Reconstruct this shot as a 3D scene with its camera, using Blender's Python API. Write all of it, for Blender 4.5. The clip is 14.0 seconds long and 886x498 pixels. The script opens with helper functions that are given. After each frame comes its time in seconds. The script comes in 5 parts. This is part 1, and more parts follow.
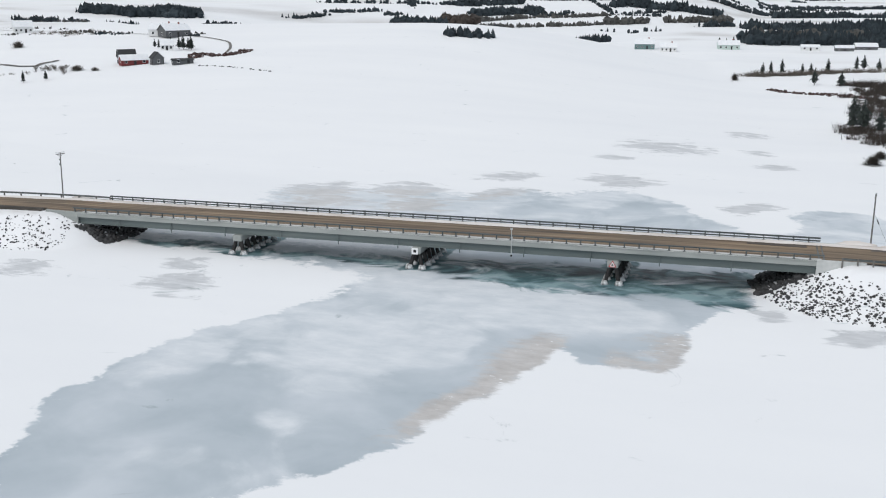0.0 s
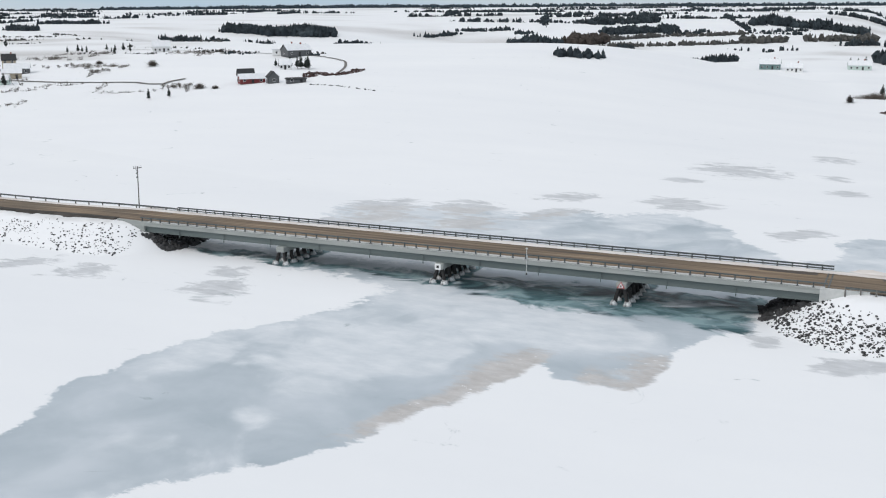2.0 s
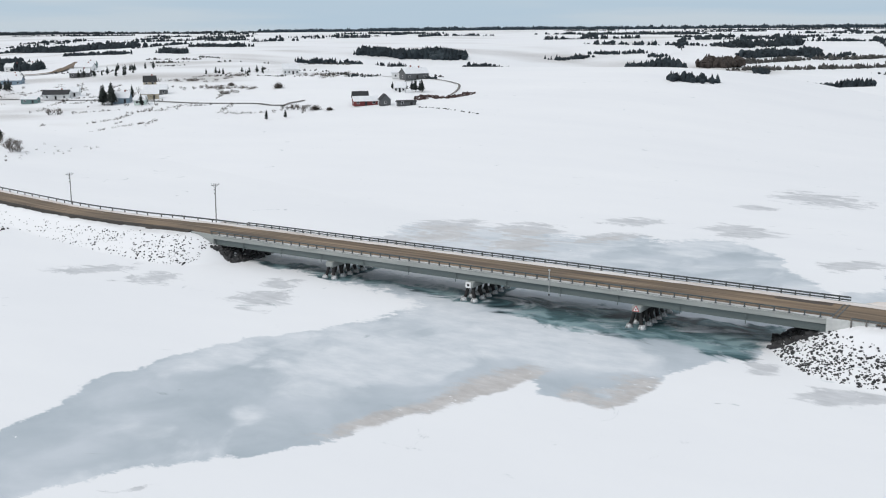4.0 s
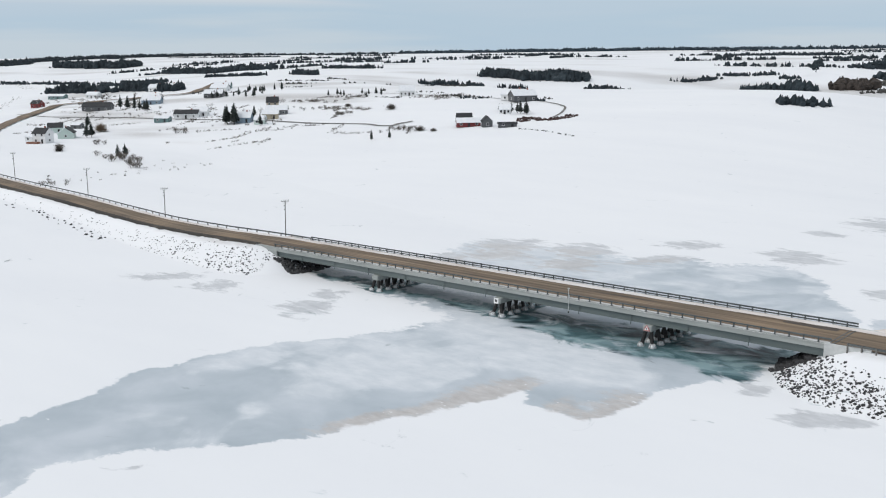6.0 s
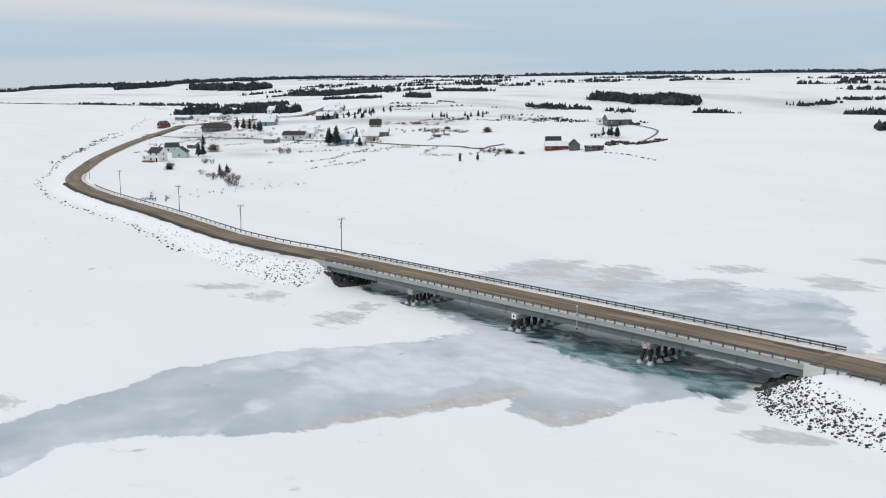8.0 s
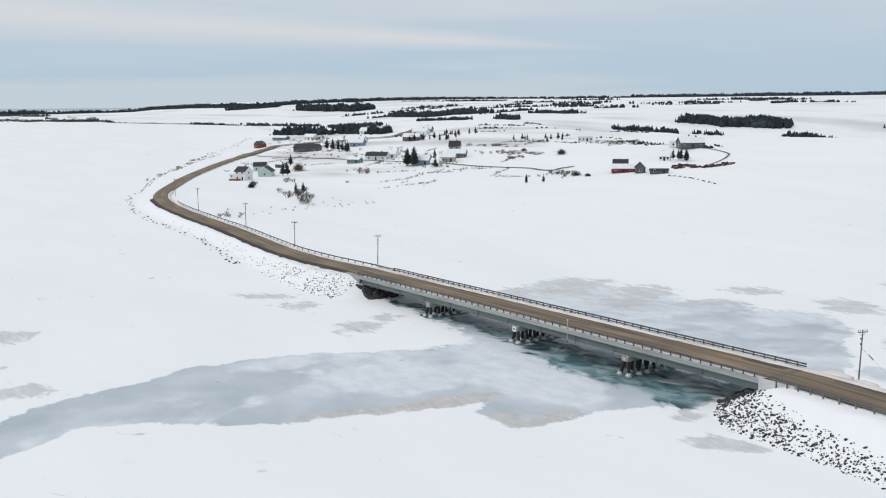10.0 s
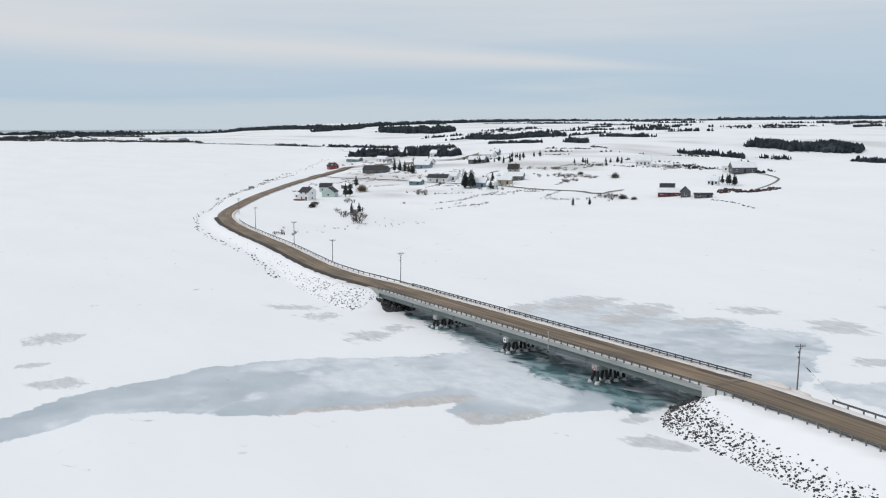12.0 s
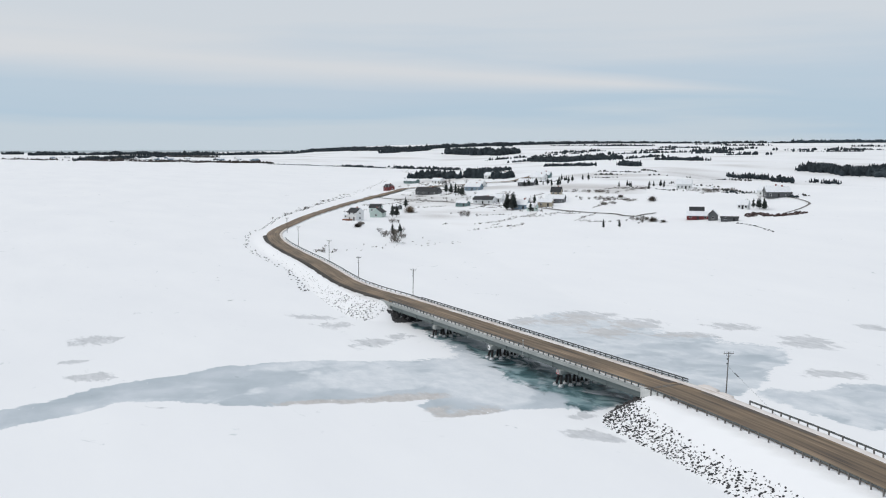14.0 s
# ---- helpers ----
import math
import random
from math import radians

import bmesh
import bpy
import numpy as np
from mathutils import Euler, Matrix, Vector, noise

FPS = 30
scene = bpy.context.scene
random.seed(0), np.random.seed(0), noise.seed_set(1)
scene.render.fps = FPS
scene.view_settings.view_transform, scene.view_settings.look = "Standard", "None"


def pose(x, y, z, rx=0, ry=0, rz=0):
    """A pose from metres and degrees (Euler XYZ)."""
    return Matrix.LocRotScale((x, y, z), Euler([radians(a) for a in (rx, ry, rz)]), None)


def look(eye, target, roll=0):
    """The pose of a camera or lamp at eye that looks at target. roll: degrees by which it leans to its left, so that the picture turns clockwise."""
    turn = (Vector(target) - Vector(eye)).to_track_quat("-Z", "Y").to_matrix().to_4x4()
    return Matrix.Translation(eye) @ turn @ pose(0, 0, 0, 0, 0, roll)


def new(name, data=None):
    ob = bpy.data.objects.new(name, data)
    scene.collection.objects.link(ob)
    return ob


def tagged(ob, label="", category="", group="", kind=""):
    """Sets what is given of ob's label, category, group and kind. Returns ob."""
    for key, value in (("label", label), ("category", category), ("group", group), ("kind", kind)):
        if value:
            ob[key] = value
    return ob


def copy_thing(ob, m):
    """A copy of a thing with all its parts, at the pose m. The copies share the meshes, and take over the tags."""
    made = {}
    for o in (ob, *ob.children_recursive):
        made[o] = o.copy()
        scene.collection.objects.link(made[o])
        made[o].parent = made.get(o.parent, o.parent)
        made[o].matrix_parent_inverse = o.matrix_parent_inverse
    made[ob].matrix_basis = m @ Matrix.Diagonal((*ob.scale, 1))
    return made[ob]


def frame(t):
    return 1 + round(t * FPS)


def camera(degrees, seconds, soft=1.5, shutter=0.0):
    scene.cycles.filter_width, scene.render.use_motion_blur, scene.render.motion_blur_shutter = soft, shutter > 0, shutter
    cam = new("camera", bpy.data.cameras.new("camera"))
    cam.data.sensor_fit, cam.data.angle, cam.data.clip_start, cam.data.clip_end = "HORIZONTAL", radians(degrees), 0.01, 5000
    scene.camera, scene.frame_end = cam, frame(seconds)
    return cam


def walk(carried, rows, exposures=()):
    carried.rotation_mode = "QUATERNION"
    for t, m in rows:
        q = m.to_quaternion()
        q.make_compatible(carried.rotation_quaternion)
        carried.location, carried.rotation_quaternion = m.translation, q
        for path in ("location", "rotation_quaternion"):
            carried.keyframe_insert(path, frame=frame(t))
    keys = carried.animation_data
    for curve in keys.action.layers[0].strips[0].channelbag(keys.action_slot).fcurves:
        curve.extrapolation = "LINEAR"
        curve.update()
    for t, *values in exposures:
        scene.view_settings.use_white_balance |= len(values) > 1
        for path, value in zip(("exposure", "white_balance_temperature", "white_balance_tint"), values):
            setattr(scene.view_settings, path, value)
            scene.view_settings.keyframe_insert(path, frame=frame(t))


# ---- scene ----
cam = camera(47.0, 14.0, soft=1.12)

PATH = [
    (0, (45.007, -135.278, 39.082), (30.855, -88.939, 26.736), -0.02),
    (0.5, (49.640, -135.371, 39.627), (33.935, -89.494, 27.435), -0.12),
    (1, (54.446, -135.487, 40.064), (37.042, -90.175, 28.068), -0.15),
    (1.5, (59.255, -135.494, 40.444), (40.169, -90.804, 28.676), -0.23),
    (2, (63.961, -135.430, 40.791), (43.242, -91.414, 29.242), -0.27),
    (2.5, (68.637, -135.232, 41.154), (46.332, -91.939, 29.833), -0.28),
    (3, (73.287, -134.830, 41.538), (49.403, -92.318, 30.479), -0.32),
    (5.5, (96.878, -130.537, 42.959), (65.683, -92.703, 33.192), -0.48),
    (6, (101.674, -129.627, 43.263), (69.206, -92.814, 33.741), -0.51),
    (6.5, (106.664, -128.545, 43.493), (72.947, -92.801, 34.246), -0.51),
    (7, (111.507, -127.436, 43.767), (76.669, -92.710, 34.800), -0.54),
    (7.5, (116.509, -126.087, 44.054), (80.577, -92.426, 35.347), -0.54),
    (8, (121.525, -124.523, 44.324), (84.558, -91.931, 35.886), -0.53),
    (10.5, (148.956, -117.279, 45.869), (107.944, -89.586, 38.721), -0.41),
    (11, (154.913, -116.008, 46.245), (113.273, -89.199, 39.366), -0.36),
    (11.5, (160.939, -114.867, 46.598), (118.724, -88.902, 39.986), -0.33),
    (12, (167.293, -113.705, 47.026), (124.539, -88.570, 40.676), -0.29),
    (12.5, (174.051, -112.604, 47.501), (130.788, -88.292, 41.403), -0.23),
    (13, (181.167, -111.597, 47.948), (137.437, -88.069, 42.110), -0.18),
    (13.5, (188.612, -110.671, 48.400), (144.460, -87.877, 42.830), -0.14),
    (14, (196.329, -109.719, 48.878), (151.787, -87.635, 43.557), -0.11),
]
walk(cam, [(t, look(eye, target, roll)) for t, eye, target, roll in PATH])

# ---- world, sun, exposure ----
SUN_EL, SUN_AZ = radians(34), radians(200)
world = bpy.data.worlds.new("overcast_winter_sky")
scene.world = world
world.use_nodes = True
wn, wl = world.node_tree.nodes, world.node_tree.links
wn.clear()


def wnode(kind, **kw):
    n = wn.new(kind)
    for k, v in kw.items():
        n.inputs[k.replace("_", " ")].default_value = v
    return n


w_out = wn.new("ShaderNodeOutputWorld")
w_sky = wn.new("ShaderNodeTexSky")
w_sky.sky_type, w_sky.sun_disc = "NISHITA", False
w_sky.sun_elevation, w_sky.sun_rotation = SUN_EL, SUN_AZ
w_sky.air_density, w_sky.dust_density = 1.0, 3.0
w_tc = wn.new("ShaderNodeTexCoord")
w_map = wn.new("ShaderNodeMapping")
w_map.inputs["Scale"].default_value = (1.0, 1.0, 14.0)
w_map.inputs["Rotation"].default_value = (0.05, 0.07, 0.5)
w_noise = wnode("ShaderNodeTexNoise", Scale=1.6, Detail=5.0, Roughness=0.5)
w_sep = wn.new("ShaderNodeSeparateXYZ")
w_add = wn.new("ShaderNodeMath")
w_add.operation = "MULTIPLY_ADD"
w_add.inputs[1].default_value = 0.17
w_off = wn.new("ShaderNodeMath")
w_off.operation = "SUBTRACT"
w_off.inputs[1].default_value = 0.085
w_ramp = wn.new("ShaderNodeValToRGB")
for w_p in (0.1, 0.5, 0.7):
    w_ramp.color_ramp.elements.new(w_p)
for w_e, (w_p, w_c) in zip(w_ramp.color_ramp.elements, ((0.0, (0.60, 0.69, 0.765)), (0.022, (0.50, 0.635, 0.755)), (0.06, (0.55, 0.655, 0.76)), (0.105, (0.67, 0.72, 0.775)), (0.2, (0.66, 0.715, 0.775)))):
    w_e.position, w_e.color = w_p, (*w_c, 1)
w_scaled = wn.new("ShaderNodeMixRGB")
w_scaled.blend_type = "MULTIPLY"
w_scaled.inputs[0].default_value, w_scaled.inputs[2].default_value = 1.0, (0.06, 0.06, 0.06, 1)
w_mix = wn.new("ShaderNodeMixRGB")
w_mix.inputs[0].default_value = 0.9
w_bg = wn.new("ShaderNodeBackground")
w_bg.inputs["Strength"].default_value = 1.0
wl.new(w_tc.outputs["Generated"], w_map.inputs["Vector"])
wl.new(w_map.outputs["Vector"], w_noise.inputs["Vector"])
wl.new(w_tc.outputs["Generated"], w_sep.inputs["Vector"])
wl.new(w_noise.outputs["Fac"], w_add.inputs[0])
wl.new(w_sep.outputs["Z"], w_add.inputs[2])
wl.new(w_add.outputs[0], w_off.inputs[0])
wl.new(w_off.outputs[0], w_ramp.inputs["Fac"])
wl.new(w_sky.outputs["Color"], w_scaled.inputs[1])
wl.new(w_scaled.outputs["Color"], w_mix.inputs[1])


def wmath(op, a, b, clamp=False):
    x = wn.new("ShaderNodeMath")
    x.operation, x.use_clamp = op, clamp
    for s_, v in zip(x.inputs, (a, b)):
        if isinstance(v, (int, float)):
            s_.default_value = v
        else:
            wl.new(v, s_)
    return x.outputs[0]


# one long pale cloud that widens from its tip in the north-west round to the south
w_dot = wn.new("ShaderNodeVectorMath")
w_dot.operation = "DOT_PRODUCT"
w_dot.inputs[1].default_value = (-0.719, -0.695, 0.0)
wl.new(w_tc.outputs["Generated"], w_dot.inputs[0])
w_u = w_dot.outputs["Value"]
w_half = wmath("MULTIPLY_ADD", w_u, 0.038)
w_half.node.inputs[2].default_value = 0.004
w_mid = wmath("MULTIPLY_ADD", w_u, 0.065)
w_mid.node.inputs[2].default_value = 0.042
w_far = wmath("DIVIDE", wmath("ABSOLUTE", wmath("SUBTRACT", w_sep.outputs["Z"], w_mid), 0.0), wmath("MAXIMUM", w_half, 0.002))
w_cloud = wmath("SUBTRACT", wmath("ADD", 0.65, wmath("MULTIPLY", w_noise.outputs["Fac"], 0.9)), w_far, True)
w_cloud = wmath("MULTIPLY", w_cloud, wmath("MULTIPLY", w_u, 6.0, True))
w_white = wn.new("ShaderNodeMixRGB")
w_white.inputs[2].default_value = (0.735, 0.755, 0.785, 1)
wl.new(wmath("MULTIPLY", w_cloud, 0.85), w_white.inputs[0])
wl.new(w_ramp.outputs["Color"], w_white.inputs[1])
wl.new(w_white.outputs["Color"], w_mix.inputs[2])
wl.new(w_mix.outputs["Color"], w_bg.inputs["Color"])
wl.new(w_bg.outputs["Background"], w_out.inputs["Surface"])
sun = new("sun", bpy.data.lights.new("sun", "SUN"))
sun.data.energy, sun.data.angle, sun.data.color = 1.31, radians(20), (1.0, 0.96, 0.912)
sun.matrix_basis = look((-40, -60, 80), (0, 0, 0))


# ---- materials ----
def material(name, stops, scale=1.0, detail=4.0, rough=0.8, bump=0.0, bump_scale=None, metal=0.0, stretch=(1, 1, 1), big=0.0, obj_random=0.0):
    """A noise-driven material: stops are (position, colour); big adds a slow second variation; stretch lengthens the grain."""
    m = bpy.data.materials.new(name)
    m.use_nodes = True
    nt = m.node_tree
    n, l = nt.nodes, nt.links
    b = n["Principled BSDF"]
    tc, mp = n.new("ShaderNodeTexCoord"), n.new("ShaderNodeMapping")
    mp.inputs["Scale"].default_value = stretch
    l.new(tc.outputs["Object"], mp.inputs["Vector"])
    no = n.new("ShaderNodeTexNoise")
    no.inputs["Scale"].default_value, no.inputs["Detail"].default_value = scale, detail
    l.new(mp.outputs["Vector"], no.inputs["Vector"])
    fac = no.outputs["Fac"]
    if big:
        n2 = n.new("ShaderNodeTexNoise")
        n2.inputs["Scale"].default_value, n2.inputs["Detail"].default_value = scale * 0.11, 3
        l.new(mp.outputs["Vector"], n2.inputs["Vector"])
        mx = n.new("ShaderNodeMix")
        mx.inputs["Factor"].default_value = big
        l.new(fac, mx.inputs["A"])
        l.new(n2.outputs["Fac"], mx.inputs["B"])
        fac = mx.outputs["Result"]
    if obj_random:
        oi, ma = n.new("ShaderNodeObjectInfo"), n.new("ShaderNodeMath")
        ma.operation = "MULTIPLY_ADD"
        ma.inputs[1].default_value = obj_random
        l.new(oi.outputs["Random"], ma.inputs[0])
        l.new(fac, ma.inputs[2])
        fac = ma.outputs[0]
    r = n.new("ShaderNodeValToRGB")
    while len(r.color_ramp.elements) < len(stops):
        r.color_ramp.elements.new(0.5)
    for e, (p, c) in zip(r.color_ramp.elements, stops):
        e.position, e.color = p, (*c, 1)
    l.new(fac, r.inputs["Fac"])
    l.new(r.outputs["Color"], b.inputs["Base Color"])
    b.inputs["Roughness"].default_value, b.inputs["Metallic"].default_value = rough, metal
    if bump:
        bp, nb = n.new("ShaderNodeBump"), n.new("ShaderNodeTexNoise")
        nb.inputs["Scale"].default_value, nb.inputs["Detail"].default_value = bump_scale or scale * 2, 5
        l.new(mp.outputs["Vector"], nb.inputs["Vector"])
        bp.inputs["Strength"].default_value, bp.inputs["Distance"].default_value = bump, 0.1
        l.new(nb.outputs["Fac"], bp.inputs["Height"])
        l.new(bp.outputs["Normal"], b.inputs["Normal"])
    return m


def plain2(name, c, rough=0.7, var=0.18, scale=1.5, **kw):
    return material(name, [(0.3, tuple(v * (1 - var) for v in c)), (0.7, tuple(min(1, v * (1 + var)) for v in c))], scale=scale, rough=rough, big=0.4, **kw)


M_concrete = material("weathered_concrete", [(0.25, (0.23, 0.25, 0.24)), (0.5, (0.32, 0.34, 0.33)), (0.75, (0.42, 0.43, 0.42))], 0.8, 6, 0.85, 0.15, 6, stretch=(0.25, 1, 1.6), big=0.4)
M_girder = material("grey_green_girder", [(0.25, (0.085, 0.108, 0.11)), (0.55, (0.13, 0.16, 0.158)), (0.8, (0.19, 0.215, 0.21))], 0.6, 5, 0.6, 0.08, 5, stretch=(0.12, 1, 2.0), big=0.3)
M_pale = material("pale_concrete", [(0.3, (0.40, 0.42, 0.42)), (0.7, (0.60, 0.61, 0.60))], 1.2, 5, 0.85, 0.15, 8, big=0.4)
M_steel = material("dull_galvanised_steel", [(0.3, (0.055, 0.065, 0.068)), (0.7, (0.11, 0.125, 0.128))], 2.0, 4, 0.55, metal=0.2, stretch=(0.3, 1, 1))
M_pile = material("tarred_pile", [(0.3, (0.008, 0.008, 0.009)), (0.7, (0.03, 0.028, 0.027))], 3.0, 4, 0.7, 0.3)
M_icecollar = material("snowy_pile_collar", [(0.35, (0.20, 0.20, 0.20)), (0.5, (0.5, 0.51, 0.52)), (0.65, (0.8, 0.81, 0.82))], 2.2, 5, 0.7, 0.3)
M_rock = material("dark_wet_riprap", [(0.2, (0.018, 0.019, 0.02)), (0.6, (0.05, 0.05, 0.052)), (0.9, (0.11, 0.11, 0.11))], 1.3, 5, 0.75, 0.3)
M_redbank = material("red_sandstone_bank", [(0.3, (0.014, 0.011, 0.011)), (0.58, (0.06, 0.026, 0.022)), (0.72, (0.45, 0.43, 0.43))], 0.9, 5, 0.85, 0.3)
M_pole = material("weathered_pole_wood", [(0.3, (0.09, 0.087, 0.08)), (0.7, (0.19, 0.18, 0.17))], 2, 4, 0.8, stretch=(4, 4, 0.4))
M_glaze = plain2("grey_porcelain", (0.35, 0.37, 0.38), 0.3)
M_white = plain2("white_sign_paint", (0.8, 0.8, 0.8), 0.5, 0.05)
M_black = plain2("black_sign_paint", (0.012, 0.012, 0.014), 0.5)
M_red = plain2("red_sign_paint", (0.45, 0.03, 0.03), 0.5)
M_snowroof = material("snow_on_roofs", [(0.3, (0.72, 0.74, 0.77)), (0.7, (0.84, 0.85, 0.87))], 0.8, 4, 0.75, 0.2)
M_kerbsnow = material("grimy_kerb_snow", [(0.3, (0.40, 0.39, 0.375)), (0.5, (0.56, 0.56, 0.555)), (0.7, (0.72, 0.725, 0.73))], 0.8, 6, 0.8, 0.3, stretch=(0.4, 1, 1))
M_glass = plain2("dark_window_glass", (0.02, 0.025, 0.03), 0.12)
M_conifer = material("dark_spruce_needles", [(0.3, (0.008, 0.013, 0.012)), (0.6, (0.02, 0.028, 0.025)), (0.85, (0.05, 0.06, 0.055))], 1.1, 4, 0.85, obj_random=0.1)
# dark tree colour with the blue of distance haze painted in
M_wood = material("haze_blue_dark_woodland", [(0.3, (0.010, 0.017, 0.023)), (0.58, (0.022, 0.034, 0.042)), (0.85, (0.055, 0.072, 0.082))], 0.09, 5, 0.9)
# the skyline ridge: more haze put into the base colour, bluer and paler
M_ridge = material("haze_blue_spruce_ridge", [(0.3, (0.014, 0.028, 0.040)), (0.6, (0.03, 0.05, 0.066)), (0.85, (0.06, 0.085, 0.105))], 0.05, 5, 0.9)
M_twig = material("bare_grey_brown_twigs", [(0.3, (0.07, 0.06, 0.052)), (0.7, (0.17, 0.15, 0.13))], 0.7, 4, 0.9, obj_random=0.15)
M_dry = material("dry_brown_grass", [(0.3, (0.12, 0.09, 0.06)), (0.7, (0.27, 0.21, 0.15))], 1.0, 4, 0.9)
M_sea = material("cold_grey_sea", [(0.3, (0.24, 0.30, 0.33)), (0.7, (0.42, 0.47, 0.50))], 0.004, 4, 0.6, stretch=(1, 0.2, 1))
M_lane = material("grey_gritty_lane", [(0.3, (0.09, 0.085, 0.08)), (0.7, (0.24, 0.225, 0.21))], 0.6, 5, 0.9, 0.3)
M_scrub = material("grey_leafless_scrub", [(0.3, (0.035, 0.037, 0.036)), (0.7, (0.10, 0.098, 0.092))], 0.3, 5, 0.9)
M_brush = material("dark_brown_brushwood", [(0.3, (0.022, 0.018, 0.016)), (0.7, (0.07, 0.056, 0.048))], 0.5, 5, 0.9)
M_bark = material("dark_bark", [(0.3, (0.03, 0.026, 0.022)), (0.7, (0.075, 0.065, 0.055))], 2, 4, 0.9)


def ground_material():
    """Snow over ice: three vertex masks say where the ice is swept bare, where it is silted and where it is dark, both
    from wet and from bridge shade painted in.
    """
    m = bpy.data.materials.new("snow_and_ice")
    m.use_nodes = True
    n, l = m.node_tree.nodes, m.node_tree.links
    b = n["Principled BSDF"]
    tc = n.new("ShaderNodeTexCoord")

    def noise_(scale, detail=5, rough=0.55, stretch=None, twist=0.0):
        t = n.new("ShaderNodeTexNoise")
        t.inputs["Scale"].default_value, t.inputs["Detail"].default_value, t.inputs["Roughness"].default_value = scale, detail, rough
        t.inputs["Distortion"].default_value = twist
        v = tc.outputs["Object"]
        if stretch:
            mp = n.new("ShaderNodeMapping")
            mp.inputs["Scale"].default_value, mp.inputs["Rotation"].default_value = stretch[:3], (0, 0, radians(stretch[3]))
            l.new(v, mp.inputs["Vector"])
            v = mp.outputs["Vector"]
        l.new(v, t.inputs["Vector"])
        return t.outputs["Fac"]

    def ramp(fac, *stops):
        r = n.new("ShaderNodeValToRGB")
        while len(r.color_ramp.elements) < len(stops):
            r.color_ramp.elements.new(0.5)
        for e, (p, c) in zip(r.color_ramp.elements, stops):
            e.position, e.color = p, (*c, 1)
        l.new(fac, r.inputs["Fac"])
        return r.outputs["Color"]

    def mix(f, a, c):
        x = n.new("ShaderNodeMix")
        x.data_type = "RGBA"
        l.new(f, x.inputs["Factor"])
        l.new(a, x.inputs["A"])
        l.new(c, x.inputs["B"])
        return x.outputs["Result"]

    def attr(name):
        a = n.new("ShaderNodeAttribute")
        a.attribute_name = name
        return a.outputs["Fac"]

    def math_(op, a, c, clamp=False):
        x = n.new("ShaderNodeMath")
        x.operation, x.use_clamp = op, clamp
        for s, v in zip(x.inputs, (a, c)):
            if isinstance(v, (int, float)):
                s.default_value = v
            else:
                l.new(v, s)
        return x.outputs[0]

    def level(v, lo, hi):
        x = n.new("ShaderNodeMapRange")
        x.interpolation_type = "SMOOTHSTEP"
        x.inputs["From Min"].default_value, x.inputs["From Max"].default_value = lo, hi
        l.new(v, x.inputs["Value"])
        return x.outputs["Result"]

    def frayed(v, tex, amount):
        return math_("ADD", v, math_("MULTIPLY", math_("SUBTRACT", tex, 0.5), amount))

    snow = ramp(noise_(0.02, 6, 0.6, (0.5, 1.6, 1, 20)), (0.3, (0.80, 0.808, 0.83)), (0.7, (0.845, 0.85, 0.864)))
    ice = ramp(noise_(0.09, 6, 0.55, (0.9, 1.0, 1, 25), 0.4), (0.32, (0.40, 0.455, 0.50)), (0.5, (0.475, 0.525, 0.57)), (0.66, (0.56, 0.60, 0.645)))
    veil = ramp(noise_(0.3, 6, 0.6, (0.7, 1.2, 1, 25)), (0.3, (0.575, 0.615, 0.655)), (0.7, (0.73, 0.752, 0.782)))
    # dark teal of wet ice, deepened by the bridge's shade in the colour
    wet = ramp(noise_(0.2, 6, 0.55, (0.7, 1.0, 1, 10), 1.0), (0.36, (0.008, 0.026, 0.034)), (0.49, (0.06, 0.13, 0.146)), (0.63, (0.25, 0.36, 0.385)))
    silt = ramp(noise_(0.5, 7, 0.65, (0.6, 1.2, 1, 20)), (0.3, (0.43, 0.405, 0.39)), (0.7, (0.60, 0.58, 0.57)))
    dull = ramp(noise_(0.5, 6, 0.6, (0.5, 1.3, 1, 10)), (0.3, (0.50, 0.51, 0.53)), (0.7, (0.665, 0.675, 0.695)))
    earth = ramp(noise_(0.5, 6, 0.6), (0.3, (0.10, 0.082, 0.062)), (0.7, (0.30, 0.25, 0.2)))
    ragged = noise_(0.45, 8, 0.66, (0.75, 1.0, 1, 18), 0.6)
    streak = noise_(0.30, 8, 0.66, (0.5, 1.1, 1, 14), 0.9)
    fine = noise_(0.8, 8, 0.7, (0.55, 1.2, 1, 18), 0.5)
    fleck = noise_(0.42, 4, 0.6, (0.6, 1.3, 1, 25))
    grain = math_("MULTIPLY", math_("SUBTRACT", noise_(0.9, 6, 0.7, (0.6, 1.2, 1, 20)), 0.5), 0.75)
    bare = attr("bare")
    edge = frayed(bare, math_("ADD", math_("MULTIPLY", ragged, 0.6), math_("MULTIPLY", fine, 0.4)), 0.72)
    fac = level(edge, 0.455, 0.55)
    col = mix(level(frayed(attr("patch"), streak, 1.5), 0.48, 0.72), snow, dull)
    veiled = mix(level(frayed(attr("veil"), noise_(0.10, 7, 0.56, (0.9, 1.0, 1, 25), 0.7), 1.8), 0.28, 0.8), ice, veil)
    veiled = mix(level(math_("SUBTRACT", fleck, math_("MULTIPLY", bare, 0.06)), 0.655, 0.68), veiled, snow)
    col = mix(fac, col, veiled)
    col = mix(math_("MULTIPLY", level(frayed(attr("patch"), streak, 1.5), 0.55, 0.85), math_("MULTIPLY", fac, 0.7)), col, silt)
    col = mix(level(frayed(attr("silt"), fine, 1.5), 0.25, 0.95), col, silt)
